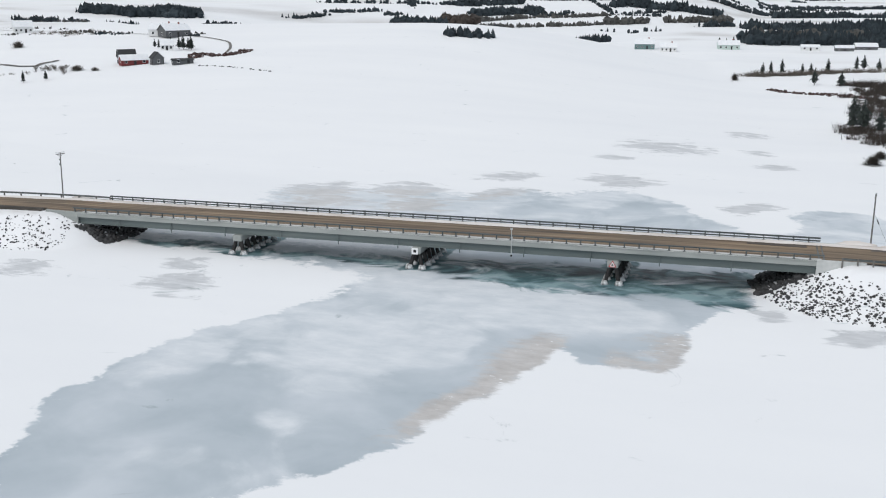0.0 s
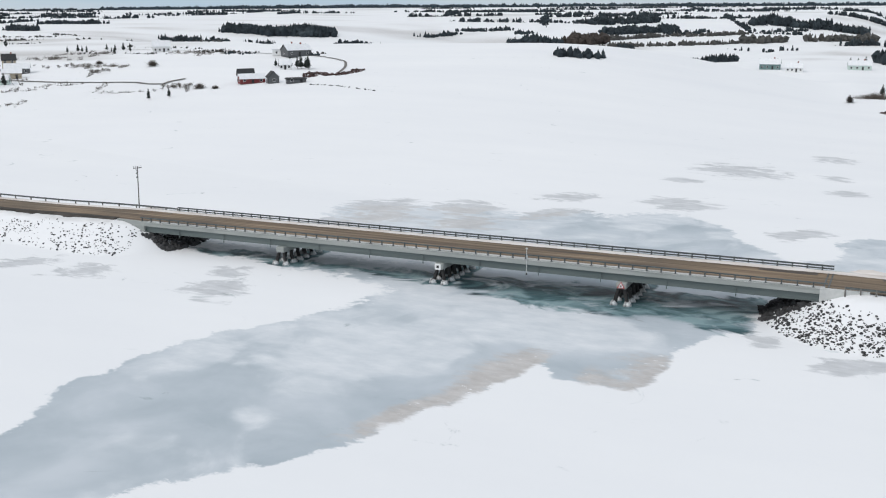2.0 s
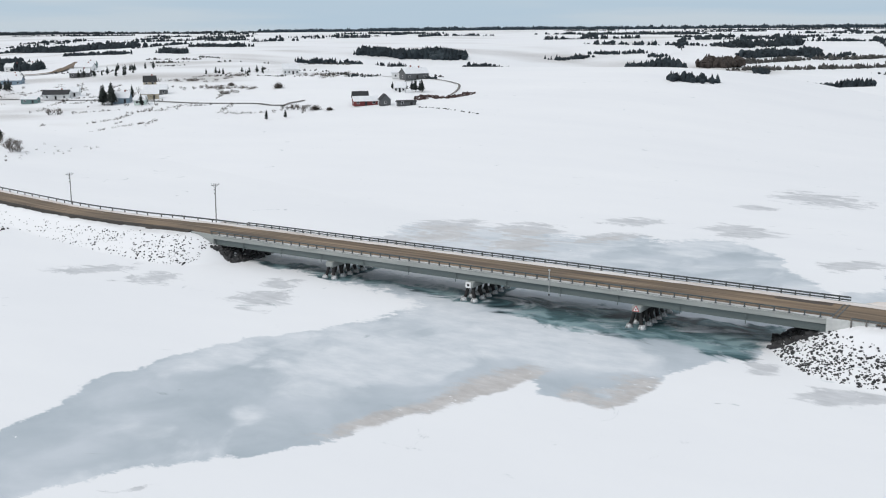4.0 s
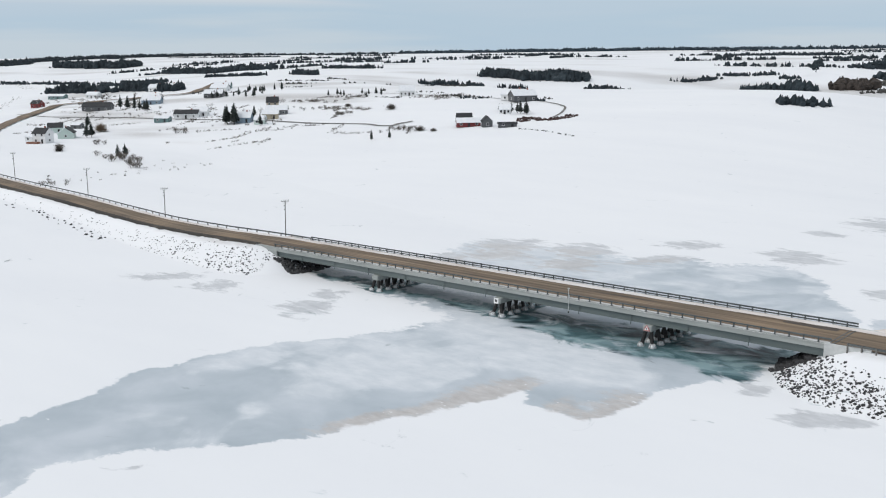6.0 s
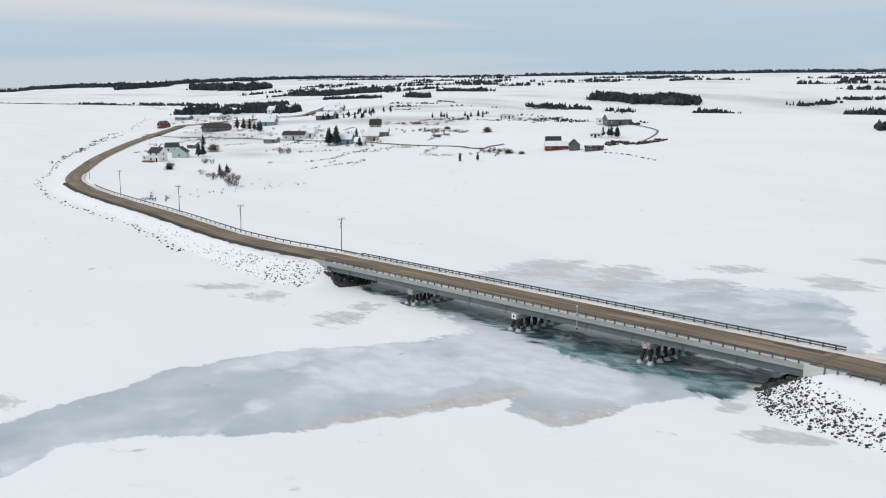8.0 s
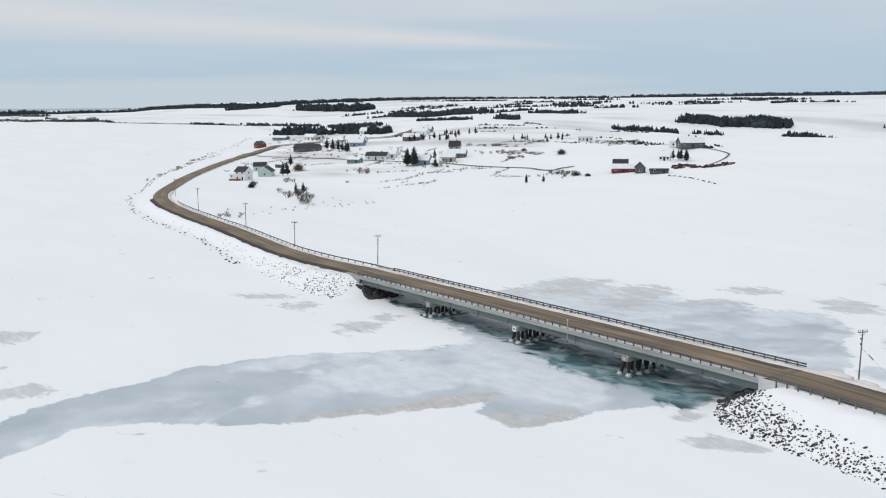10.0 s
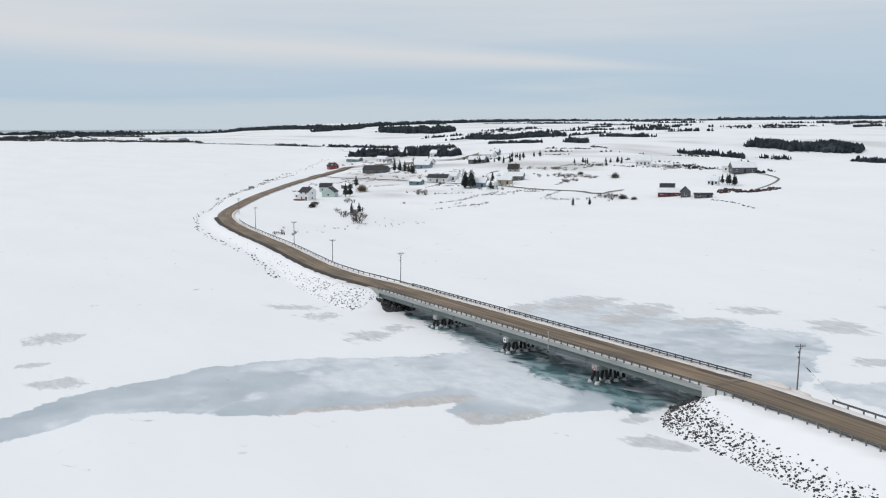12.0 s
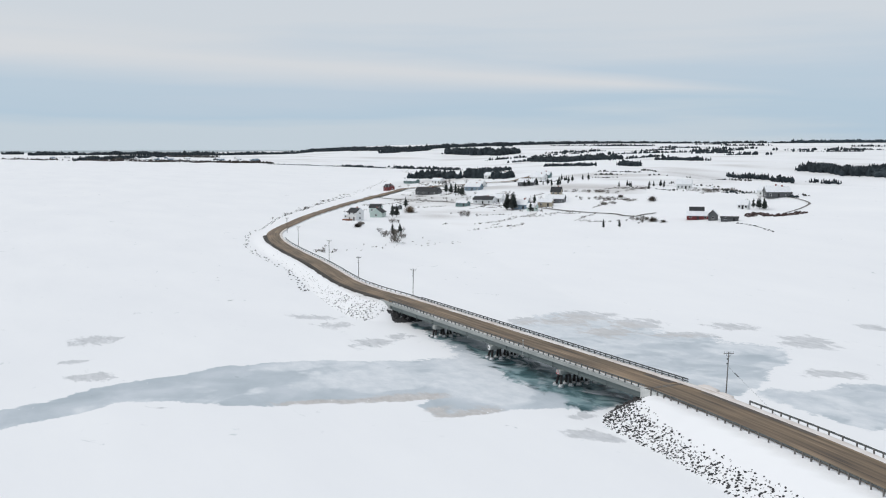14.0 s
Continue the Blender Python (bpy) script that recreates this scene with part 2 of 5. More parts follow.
    col = mix(math_("MULTIPLY", level(attr("silt"), 0.3, 0.6), level(noise_(0.75, 5, 0.62, (0.6, 1.2, 1, 20)), 0.63, 0.68)), col, snow)
    swirl = noise_(0.13, 8, 0.58, (0.7, 1.0, 1, 12), 1.7)
    wet_shade = level(frayed(attr("wet"), swirl, 2.2), 0.36, 0.72)
    col = mix(wet_shade, col, wet)
    dirt = attr("dirt")
    col = mix(math_("ADD", dirt, math_("MULTIPLY", grain, math_("MULTIPLY", dirt, 2.2)), True), col, earth)
    l.new(col, b.inputs["Base Color"])
    rr = n.new("ShaderNodeMapRange")
    rr.inputs["To Min"].default_value, rr.inputs["To Max"].default_value = 0.85, 0.5
    l.new(math_("MAXIMUM", fac, wet_shade), rr.inputs["Value"])
    l.new(rr.outputs["Result"], b.inputs["Roughness"])
    b.inputs["Specular IOR Level"].default_value = 0.25
    bp = n.new("ShaderNodeBump")
    bp.inputs["Strength"].default_value, bp.inputs["Distance"].default_value = 0.08, 0.25
    l.new(noise_(0.35, 6, 0.6, (0.6, 1.5, 1, 20)), bp.inputs["Height"])
    l.new(bp.outputs["Normal"], b.inputs["Normal"])
    return m


def road_material():
    """Sanded winter asphalt: brown lanes with darker wheel tracks that follow the strip's v coordinate."""
    m = bpy.data.materials.new("sanded_winter_road")
    m.use_nodes = True
    n, l = m.node_tree.nodes, m.node_tree.links
    b = n["Principled BSDF"]
    uv = n.new("ShaderNodeUVMap")
    mp = n.new("ShaderNodeMapping")
    mp.inputs["Scale"].default_value = (0.03, 1.0, 1.0)
    l.new(uv.outputs["UV"], mp.inputs["Vector"])
    no = n.new("ShaderNodeTexNoise")
    no.inputs["Scale"].default_value, no.inputs["Detail"].default_value = 1.3, 6
    l.new(mp.outputs["Vector"], no.inputs["Vector"])
    r = n.new("ShaderNodeValToRGB")
    for p in (0.5, 0.62):
        r.color_ramp.elements.new(p)
    for e, (p, c) in zip(r.color_ramp.elements, ((0.30, (0.06, 0.048, 0.038)), (0.42, (0.14, 0.10, 0.068)), (0.55, (0.215, 0.155, 0.10)), (0.72, (0.31, 0.235, 0.165)))):
        e.position, e.color = p, (*c, 1)
    l.new(no.outputs["Fac"], r.inputs["Fac"])
    n2 = n.new("ShaderNodeTexNoise")
    n2.inputs["Scale"].default_value, n2.inputs["Detail"].default_value = 0.05, 5
    l.new(uv.outputs["UV"], n2.inputs["Vector"])
    r2 = n.new("ShaderNodeValToRGB")
    r2.color_ramp.elements[0].position, r2.color_ramp.elements[0].color = 0.35, (0.7, 0.72, 0.74, 1)
    r2.color_ramp.elements[1].position, r2.color_ramp.elements[1].color = 0.65, (1.1, 1.08, 1.05, 1)
    l.new(n2.outputs["Fac"], r2.inputs["Fac"])
    mm = n.new("ShaderNodeMixRGB")
    mm.blend_type, mm.inputs[0].default_value = "MULTIPLY", 1.0
    l.new(r.outputs["Color"], mm.inputs[1])
    l.new(r2.outputs["Color"], mm.inputs[2])
    l.new(mm.outputs["Color"], b.inputs["Base Color"])
    b.inputs["Roughness"].default_value = 0.8
    bp = n.new("ShaderNodeBump")
    bp.inputs["Strength"].default_value, bp.inputs["Distance"].default_value = 0.2, 0.03
    l.new(no.outputs["Fac"], bp.inputs["Height"])
    l.new(bp.outputs["Normal"], b.inputs["Normal"])
    return m


M_ground, M_road = ground_material(), road_material()
M_gravel = material("dark_bare_gravel", [(0.3, (0.016, 0.014, 0.012)), (0.55, (0.04, 0.034, 0.028)), (0.85, (0.16, 0.14, 0.12))], 0.8, 6, 0.9, 0.4, stretch=(0.4, 1, 1), big=0.4)
M_wetgrit = material("wet_brown_grit", [(0.3, (0.028, 0.020, 0.014)), (0.55, (0.07, 0.05, 0.035)), (0.8, (0.17, 0.13, 0.095))], 0.8, 6, 0.55, 0.2, stretch=(0.3, 1, 1), big=0.4)
M_slush = material("sandy_snow_windrow", [(0.25, (0.45, 0.38, 0.335)), (0.48, (0.66, 0.61, 0.58)), (0.7, (0.80, 0.785, 0.78))], 0.7, 6, 0.85, 0.4, stretch=(0.3, 1, 1), big=0.4)


# ---- helpers for meshes ----
def part(name, bm, mat, parent=None, label="", smooth=False):
    """Links a bmesh as one mesh object under a thing or a part."""
    me = bpy.data.meshes.new(name)
    bm.to_mesh(me)
    bm.free()
    me.materials.append(mat)
    if smooth:
        me.polygons.foreach_set("use_smooth", [True] * len(me.polygons))
    ob = new(name, me)
    if parent is not None:
        ob.parent = parent
    if label:
        ob["label"] = label
    return ob


def empty(name, x, y, z, rz=0.0):
    ob = new(name)
    ob.matrix_basis = pose(x, y, z, 0, 0, rz)
    return ob


def box(bm, x0, x1, y0, y1, z0, z1, bevel=0.0):
    m = bmesh.ops.create_cube(bm, size=1.0, matrix=Matrix.Translation(((x0 + x1) / 2, (y0 + y1) / 2, (z0 + z1) / 2)) @ Matrix.Diagonal((x1 - x0, y1 - y0, z1 - z0, 1)))
    if bevel:
        es = list({e for v in m["verts"] for e in v.link_edges})
        bmesh.ops.bevel(bm, geom=es, offset=bevel, segments=1, affect="EDGES")
    return bm


def boxed(*a, **k):
    return box(bmesh.new(), *a, **k)


def rod(bm, a, b, r0, r1=None, n=7):
    """A tapered rod from a to b."""
    a, b = Vector(a), Vector(b)
    q = (b - a).to_track_quat("Z", "Y").to_matrix().to_4x4()
    bmesh.ops.create_cone(bm, cap_ends=True, segments=n, radius1=r0, radius2=r0 if r1 is None else r1, depth=(b - a).length, matrix=Matrix.Translation((a + b) / 2) @ q)
    return bm


def poly_mesh(name, verts, faces, mat, parent=None):
    me = bpy.data.meshes.new(name)
    me.from_pydata(verts, [], faces)
    me.materials.append(mat)
    ob = new(name, me)
    if parent is not None:
        ob.parent = parent
    return ob


LATTICE = np.random.RandomState(7).rand(256, 256)


def vnoise(x, y, scale, octaves=4, shift=0.0):
    """Smooth value noise in 0..1 on arrays."""
    out, amp, total = 0.0, 1.0, 0.0
    for k in range(octaves):
        u, v = x / scale + 17.3 * k + shift, y / scale + 9.1 * k + shift * 1.7
        i, j = np.floor(u).astype(int), np.floor(v).astype(int)
        fu, fv = u - i, v - j
        fu, fv = fu * fu * (3 - 2 * fu), fv * fv * (3 - 2 * fv)
        a, b = LATTICE[i % 256, j % 256], LATTICE[(i + 1) % 256, j % 256]
        c, d = LATTICE[i % 256, (j + 1) % 256], LATTICE[(i + 1) % 256, (j + 1) % 256]
        out = out + amp * ((a * (1 - fu) + b * fu) * (1 - fv) + (c * (1 - fu) + d * fu) * fv)
        total += amp
        amp, scale = amp * 0.5, scale * 0.5
    return out / total


def sdf(x, y, outline):
    """Signed distance to a polygon, positive inside."""
    p = np.array(outline, float).reshape(-1, 2)
    best, inside = np.full(np.shape(x), 1e18), np.zeros(np.shape(x), bool)
    for (ax, ay), (bx, by) in zip(p, np.roll(p, -1, 0)):
        dx, dy = bx - ax, by - ay
        t = np.clip(((x - ax) * dx + (y - ay) * dy) / (dx * dx + dy * dy), 0, 1)
        best = np.minimum(best, (x - ax - t * dx) ** 2 + (y - ay - t * dy) ** 2)
        if dy:
            inside ^= ((ay > y) != (by > y)) & (x < dx * (y - ay) / dy + ax)
    return np.where(inside, 1, -1) * np.sqrt(best)


def smooth(e0, e1, v):
    t = np.clip((v - e0) / (e1 - e0), 0, 1)
    return t * t * (3 - 2 * t)


# ---- the plan: road, shore, ice ----
def curve_through(pts, step):
    """Points every step metres or so on a smooth curve through the given ones."""
    p = np.array(pts, float)
    p = np.vstack([2 * p[0] - p[1], p, 2 * p[-1] - p[-2]])
    out = []
    for a, b, c, d in zip(p, p[1:], p[2:], p[3:]):
        for t in np.linspace(0, 1, max(2, int(np.linalg.norm(c - b) / step)), endpoint=False):
            out.append(0.5 * (2 * b + (c - a) * t + (2 * a - 5 * b + 4 * c - d) * t * t + (3 * b - a - 3 * c + d) * t ** 3))
    out.append(p[-2])
    return np.array(out)


AB_L, AB_R = -57.8, 54.6          # the abutments
Y_NEAR, Y_FAR = -0.2, 9.7        # the deck's edges
YC = (Y_NEAR + Y_FAR) / 2


def deck_z(x):
    return 4.83 + 0.006 * x


WEST = curve_through([(-57.8, 4.75, 4.5), (-64, 4.75, 4.5), (-76, 4.9, 4.3), (-88.2, 5.6, 3.9), (-111.3, 8.3, 3.2), (-135.7, 12.6, 2.75), (-169, 18.2, 2.45), (-204.1, 22.5, 2.3), (-239, 27, 2.25), (-268, 32.4, 2.25), (-296.4, 40.2, 2.3), (-321.1, 51, 2.4), (-352.3, 67.6, 2.5), (-398.8, 94, 2.8), (-465.1, 135.5, 2.9), (-519.1, 171, 3), (-573.2, 208, 2.4), (-605.2, 234, 2.8), (-634.1, 267, 5.5), (-612, 289.5, 8.1), (-586.3, 314.6, 11), (-569.8, 337.8, 13.5), (-596.9, 374.2, 15.9), (-633.2, 412.5, 18.1)], 4.0)
EAST = curve_through([(54.6, 4.75, 5.15), (61, 4.6, 5.15), (76, 3.4, 5.1), (95, 0.7, 5.3), (130, -5, 5.2), (190, -18, 5.0), (300, -50, 4.6), (480, -110, 4.2)], 4.0)
HALF = 4.4

SHORE = [-316.8, 42.1, -283.7, 30.9, -245.7, 24.2, -228.6, 41.6, -229.5, 78.7, -246.9, 128.6, -240.8, 180.4, -234.4, 219.1, -154.4, 244.3, -222.3, 272.2, -215.2, 294.4, -178.2, 291.2, -222.8, 330.8, -301.7, 385.1, -341, 476.7, -258.2, 500.8, -237.1, 681, -163.2, 554.2, -141.3, 535.8, -151.5, 681.5, -62.9, 855.3, -98.3, 519.6, 3.9, 478.1, 19.3, 390.9, 30.1, 316.9, 55.3, 298.3, 72.8, 263.8, 65.5, 158, 83.7, 111.6, 279, 55.8, 5400, 60, 5400, 5400, -4000, 5400, -4000, -100, -2800, -20, -2343.4, 194.9, -1919.8, 489.4, -1647.6, 685.5, -1455.1, 636.6, -1084.7, 493.5, -952.7, 392.9, -660, 217.2, -513, 131.7, -411.3, 74.2]


def land(x, y):
    """The low shore, and the hillside behind the village that climbs to the north-east."""
    d = sdf(x, y, SHORE) + 10 * (vnoise(x, y, 60, 3) - 0.5)
    rise = 1.7 * smooth(-1, 14, d) + 0.0044 * np.clip(d, 0, 3600)
    climb = np.clip(6.2 + 0.085 * (y - 182) + 0.025 * (x + 215), 0, 400) * smooth(60, -130, x) * np.maximum(smooth(480, 380, y), smooth(0, 1, d / (60 + 0.9 * np.clip(y - 330, 0, 900))))
    rise = rise + climb / (1 + (climb / 27) ** 4) ** 0.25
    return rise + smooth(120, 700, d) * 4 * (vnoise(x, y, 420, 3, 3.0) - 0.4) + smooth(2600, 4200, d) * 6 * vnoise(x, y, 900, 2, 5.0)


def bank(x, y):
    """Height of the causeway's embankment."""
    out = np.full(np.shape(x), -9.0)
    for line in (WEST[WEST[:, 0] < -63.0][::2], EAST[EAST[:, 0] > 59.9][::2]):
        for a, b in zip(line, line[1:]):
            dx, dy = b[0] - a[0], b[1] - a[1]
            t = np.clip(((x - a[0]) * dx + (y - a[1]) * dy) / (dx * dx + dy * dy), 0, 1)
            d = np.hypot(x - a[0] - t * dx, y - a[1] - t * dy)
            out = np.maximum(out, a[2] + t * (b[2] - a[2]) - 0.12 - np.maximum(0, d - 5.6) / 1.75)
    return out


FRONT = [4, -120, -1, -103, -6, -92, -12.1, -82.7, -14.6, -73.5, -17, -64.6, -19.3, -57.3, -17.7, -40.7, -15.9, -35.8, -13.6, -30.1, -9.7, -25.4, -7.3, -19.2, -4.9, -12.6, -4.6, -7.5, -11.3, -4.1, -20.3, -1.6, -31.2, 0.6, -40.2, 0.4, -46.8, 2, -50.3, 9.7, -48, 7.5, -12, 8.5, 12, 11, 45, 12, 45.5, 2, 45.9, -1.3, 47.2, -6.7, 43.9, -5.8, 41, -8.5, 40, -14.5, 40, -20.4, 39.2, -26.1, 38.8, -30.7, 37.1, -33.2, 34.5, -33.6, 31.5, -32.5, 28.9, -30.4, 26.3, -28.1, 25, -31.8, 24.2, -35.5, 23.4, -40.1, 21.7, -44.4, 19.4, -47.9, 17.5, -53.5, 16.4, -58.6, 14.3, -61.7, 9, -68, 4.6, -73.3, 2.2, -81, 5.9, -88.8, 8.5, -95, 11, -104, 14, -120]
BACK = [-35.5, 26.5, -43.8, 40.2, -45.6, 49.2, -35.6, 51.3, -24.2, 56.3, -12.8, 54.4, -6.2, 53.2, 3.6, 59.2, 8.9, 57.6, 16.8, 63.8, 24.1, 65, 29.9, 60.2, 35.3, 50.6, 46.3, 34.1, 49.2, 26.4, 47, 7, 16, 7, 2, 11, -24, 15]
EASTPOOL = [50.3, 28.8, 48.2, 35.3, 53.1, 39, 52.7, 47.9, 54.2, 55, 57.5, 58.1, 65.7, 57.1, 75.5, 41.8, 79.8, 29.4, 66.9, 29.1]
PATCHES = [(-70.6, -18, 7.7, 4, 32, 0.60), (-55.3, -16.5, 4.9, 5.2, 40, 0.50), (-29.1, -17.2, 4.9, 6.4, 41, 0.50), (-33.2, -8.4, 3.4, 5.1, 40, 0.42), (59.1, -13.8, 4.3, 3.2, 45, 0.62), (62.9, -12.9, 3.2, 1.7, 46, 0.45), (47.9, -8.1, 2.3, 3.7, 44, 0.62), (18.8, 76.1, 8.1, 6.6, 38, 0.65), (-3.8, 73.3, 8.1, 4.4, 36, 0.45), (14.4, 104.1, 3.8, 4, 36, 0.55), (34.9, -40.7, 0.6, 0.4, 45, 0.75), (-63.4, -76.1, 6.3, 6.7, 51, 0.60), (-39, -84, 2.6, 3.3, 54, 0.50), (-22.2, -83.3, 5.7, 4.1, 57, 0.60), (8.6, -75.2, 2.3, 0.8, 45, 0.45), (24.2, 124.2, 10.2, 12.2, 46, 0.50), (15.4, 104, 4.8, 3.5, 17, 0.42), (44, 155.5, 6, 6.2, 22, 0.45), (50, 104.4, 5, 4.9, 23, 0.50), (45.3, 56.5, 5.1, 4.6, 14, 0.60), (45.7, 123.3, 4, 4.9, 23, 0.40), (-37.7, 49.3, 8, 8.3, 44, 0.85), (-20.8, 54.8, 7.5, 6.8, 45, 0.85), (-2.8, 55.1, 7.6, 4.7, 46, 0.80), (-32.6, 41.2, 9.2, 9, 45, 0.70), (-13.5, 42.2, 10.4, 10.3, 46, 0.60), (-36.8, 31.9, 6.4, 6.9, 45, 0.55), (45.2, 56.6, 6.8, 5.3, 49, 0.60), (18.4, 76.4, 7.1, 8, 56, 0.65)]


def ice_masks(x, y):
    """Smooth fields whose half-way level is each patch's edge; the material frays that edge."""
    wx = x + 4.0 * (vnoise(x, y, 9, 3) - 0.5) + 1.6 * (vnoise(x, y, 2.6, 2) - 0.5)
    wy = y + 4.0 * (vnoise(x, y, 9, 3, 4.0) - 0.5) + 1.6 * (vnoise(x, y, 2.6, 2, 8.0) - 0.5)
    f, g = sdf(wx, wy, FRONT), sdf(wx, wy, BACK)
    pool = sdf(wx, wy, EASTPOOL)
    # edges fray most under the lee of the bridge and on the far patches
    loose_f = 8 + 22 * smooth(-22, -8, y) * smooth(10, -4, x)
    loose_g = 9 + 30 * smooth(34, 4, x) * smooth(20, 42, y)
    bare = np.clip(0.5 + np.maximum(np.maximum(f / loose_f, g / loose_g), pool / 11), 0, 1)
    # cloudy white veils frozen into the ice
    veil = smooth(0.42, 0.66, vnoise(x * 0.75 + 0.1 * y, y, 15, 5, 2.0))
    drift = np.exp(-((y + 9 + 0.12 * x) / 5.0) ** 2) * smooth(-22, 0, x) * smooth(45, 30, x)
    mid_drift = np.exp(-((x - 2 + 0.05 * y) / 7) ** 2) * smooth(-75, -45, y) * smooth(-18, -30, y)
    veil = np.clip(0.62 * veil + 0.75 * drift + 0.45 * mid_drift, 0, 1)
    veil = np.where(y > 12, 0.45 + 0.4 * veil + 0.35 * smooth(10, -30, x), veil)
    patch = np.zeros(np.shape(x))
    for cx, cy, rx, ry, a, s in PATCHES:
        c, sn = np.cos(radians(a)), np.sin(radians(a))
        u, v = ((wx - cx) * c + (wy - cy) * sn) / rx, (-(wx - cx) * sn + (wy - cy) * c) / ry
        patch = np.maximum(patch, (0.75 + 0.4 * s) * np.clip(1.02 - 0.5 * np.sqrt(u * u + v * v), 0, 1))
    # brown silt along the lee edge of the channel and on the patches behind the bridge
    edge = smooth(-1.4, 0.6, f) * smooth(4.6 + 4.5 * smooth(-48, -28, y), 0.8, f)
    silt = edge * smooth(-62, -50, y) * smooth(-20, -23, y) * smooth(8, 14, x) * smooth(28, 25, x)
    silt = np.maximum(silt, edge * smooth(29, 33, x) * smooth(-16, -22, y) * 0.9)
    # dark lane along the bridge: wet ice with the deck's shade painted in
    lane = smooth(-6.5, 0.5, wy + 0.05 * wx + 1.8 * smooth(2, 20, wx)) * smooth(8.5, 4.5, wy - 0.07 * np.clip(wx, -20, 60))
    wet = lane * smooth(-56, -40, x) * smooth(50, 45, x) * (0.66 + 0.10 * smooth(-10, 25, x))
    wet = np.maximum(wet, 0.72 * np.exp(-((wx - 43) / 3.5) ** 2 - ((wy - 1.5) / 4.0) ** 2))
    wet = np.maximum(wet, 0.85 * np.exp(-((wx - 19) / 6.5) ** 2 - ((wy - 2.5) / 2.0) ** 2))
    # each pier's footprint is darkened the same way
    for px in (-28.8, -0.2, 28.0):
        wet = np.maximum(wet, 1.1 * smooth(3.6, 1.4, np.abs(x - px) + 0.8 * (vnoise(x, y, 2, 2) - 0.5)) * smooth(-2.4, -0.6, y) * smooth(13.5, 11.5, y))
    return bare, np.clip(silt, 0, 1), np.clip(wet, 0, 1), veil, np.clip(patch, 0, 1)


def grid_axis(a, b, step, end, ratio=1.055):
    mid = list(np.arange(a, b, step))
    hi, lo, s = [b], [a - step], step
    while hi[-1] < end:
        s *= ratio
        hi.append(hi[-1] + s)
    s = step
    while lo[-1] > -end:
        s *= ratio
        lo.append(lo[-1] - s)
    return np.array(lo[::-1] + mid + hi)


GX, GY = grid_axis(-150, 110, 0.8, 9000), grid_axis(-110, 95, 0.8, 9000)


def build_ground():
    x, y = np.meshgrid(GX, GY)
    x, y = x.ravel(), y.ravel()
    z = land(x, y)
    near = (x > -1330) & (x < 520) & (y > -140) & (y < 800)
    b = np.full(x.shape, -9.0)
    b[near] = bank(x[near], y[near])
    lump = np.minimum(0.35 * (vnoise(x, y, 3.0, 3, 2.0) - 0.5), 0.04)
    on = b > -0.4
    z = np.where(on & (b > z), np.maximum(z, b + lump * smooth(0.2, 1.2, b) * smooth(0.0, 0.5, np.abs(b - z))), z)
    z = z + 0.025 * (vnoise(x, y, 14, 3) - 0.5)
    w, h = len(GX), len(GY)
    me = bpy.data.meshes.new("ground")
    idx = np.arange(w * h).reshape(h, w)
    quads = np.stack([idx[:-1, :-1], idx[:-1, 1:], idx[1:, 1:], idx[1:, :-1]], -1).reshape(-1, 4)
    me.vertices.add(w * h)
    me.vertices.foreach_set("co", np.stack([x, y, z], -1).ravel())
    me.loops.add(quads.size)
    me.loops.foreach_set("vertex_index", quads.ravel())
    me.polygons.add(len(quads))
    me.polygons.foreach_set("loop_start", np.arange(0, quads.size, 4))
    me.polygons.foreach_set("use_smooth", np.ones(len(quads), bool))
    me.update(calc_edges=True)
    masks = [np.zeros(w * h) for _ in range(6)]
    close = (np.abs(x) < 170) & (y > -140) & (y < 190) & ((z < 0.15) | (~on & (sdf(x, y, SHORE) < -3)))
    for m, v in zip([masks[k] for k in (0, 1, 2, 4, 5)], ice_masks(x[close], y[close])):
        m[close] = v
    # bare gravel just below the road's edge, stubble and bare earth on the fields
    ztop = np.where(x < 0, 4.5 + 0.016 * np.clip(x + 57.8, -110, 0), 5.2)
    masks[3] = np.where((x < -64) & (x > -260), 0.25, 0.15) * smooth(-0.75, -0.3, b - ztop) * on * (x > -260)
    fields = smooth(0.55, 0.75, vnoise(x, y * 2.5, 90, 4, 11.0)) * smooth(1.5, 3.0, z) * smooth(15, 70, sdf(x, y, SHORE)) * (y > 120) * 0.36
    fields = np.maximum(fields, 0.42 * smooth(0, 25, sdf(x, y, [-478, 276, -528, 335, -460, 343, -378, 342, -313, 286, -353, 274, -422, 277])) * (0.55 + 0.45 * smooth(0.3, 0.6, vnoise(x, y, 30, 3))))
    masks[3] = np.maximum(masks[3], np.where(on, 0, fields))
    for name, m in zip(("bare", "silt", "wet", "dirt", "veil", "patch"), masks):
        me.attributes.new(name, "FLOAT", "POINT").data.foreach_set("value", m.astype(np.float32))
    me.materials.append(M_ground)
    ob = new("ground", me)
    return tagged(ob, "snow-covered land and frozen inlet with wind-swept blue ice", "ground", kind="structure"), z.reshape(h, w)


ground, GZ = build_ground()


def height(x, y):
    """The ground sheet's height at a place."""
    i, j = min(max(np.searchsorted(GX, x) - 1, 0), len(GX) - 2), min(max(np.searchsorted(GY, y) - 1, 0), len(GY) - 2)
    u, v = (x - GX[i]) / (GX[i + 1] - GX[i]), (y - GY[j]) / (GY[j + 1] - GY[j])
    return float((GZ[j, i] * (1 - u) + GZ[j, i + 1] * u) * (1 - v) + (GZ[j + 1, i] * (1 - u) + GZ[j + 1, i + 1] * u) * v)


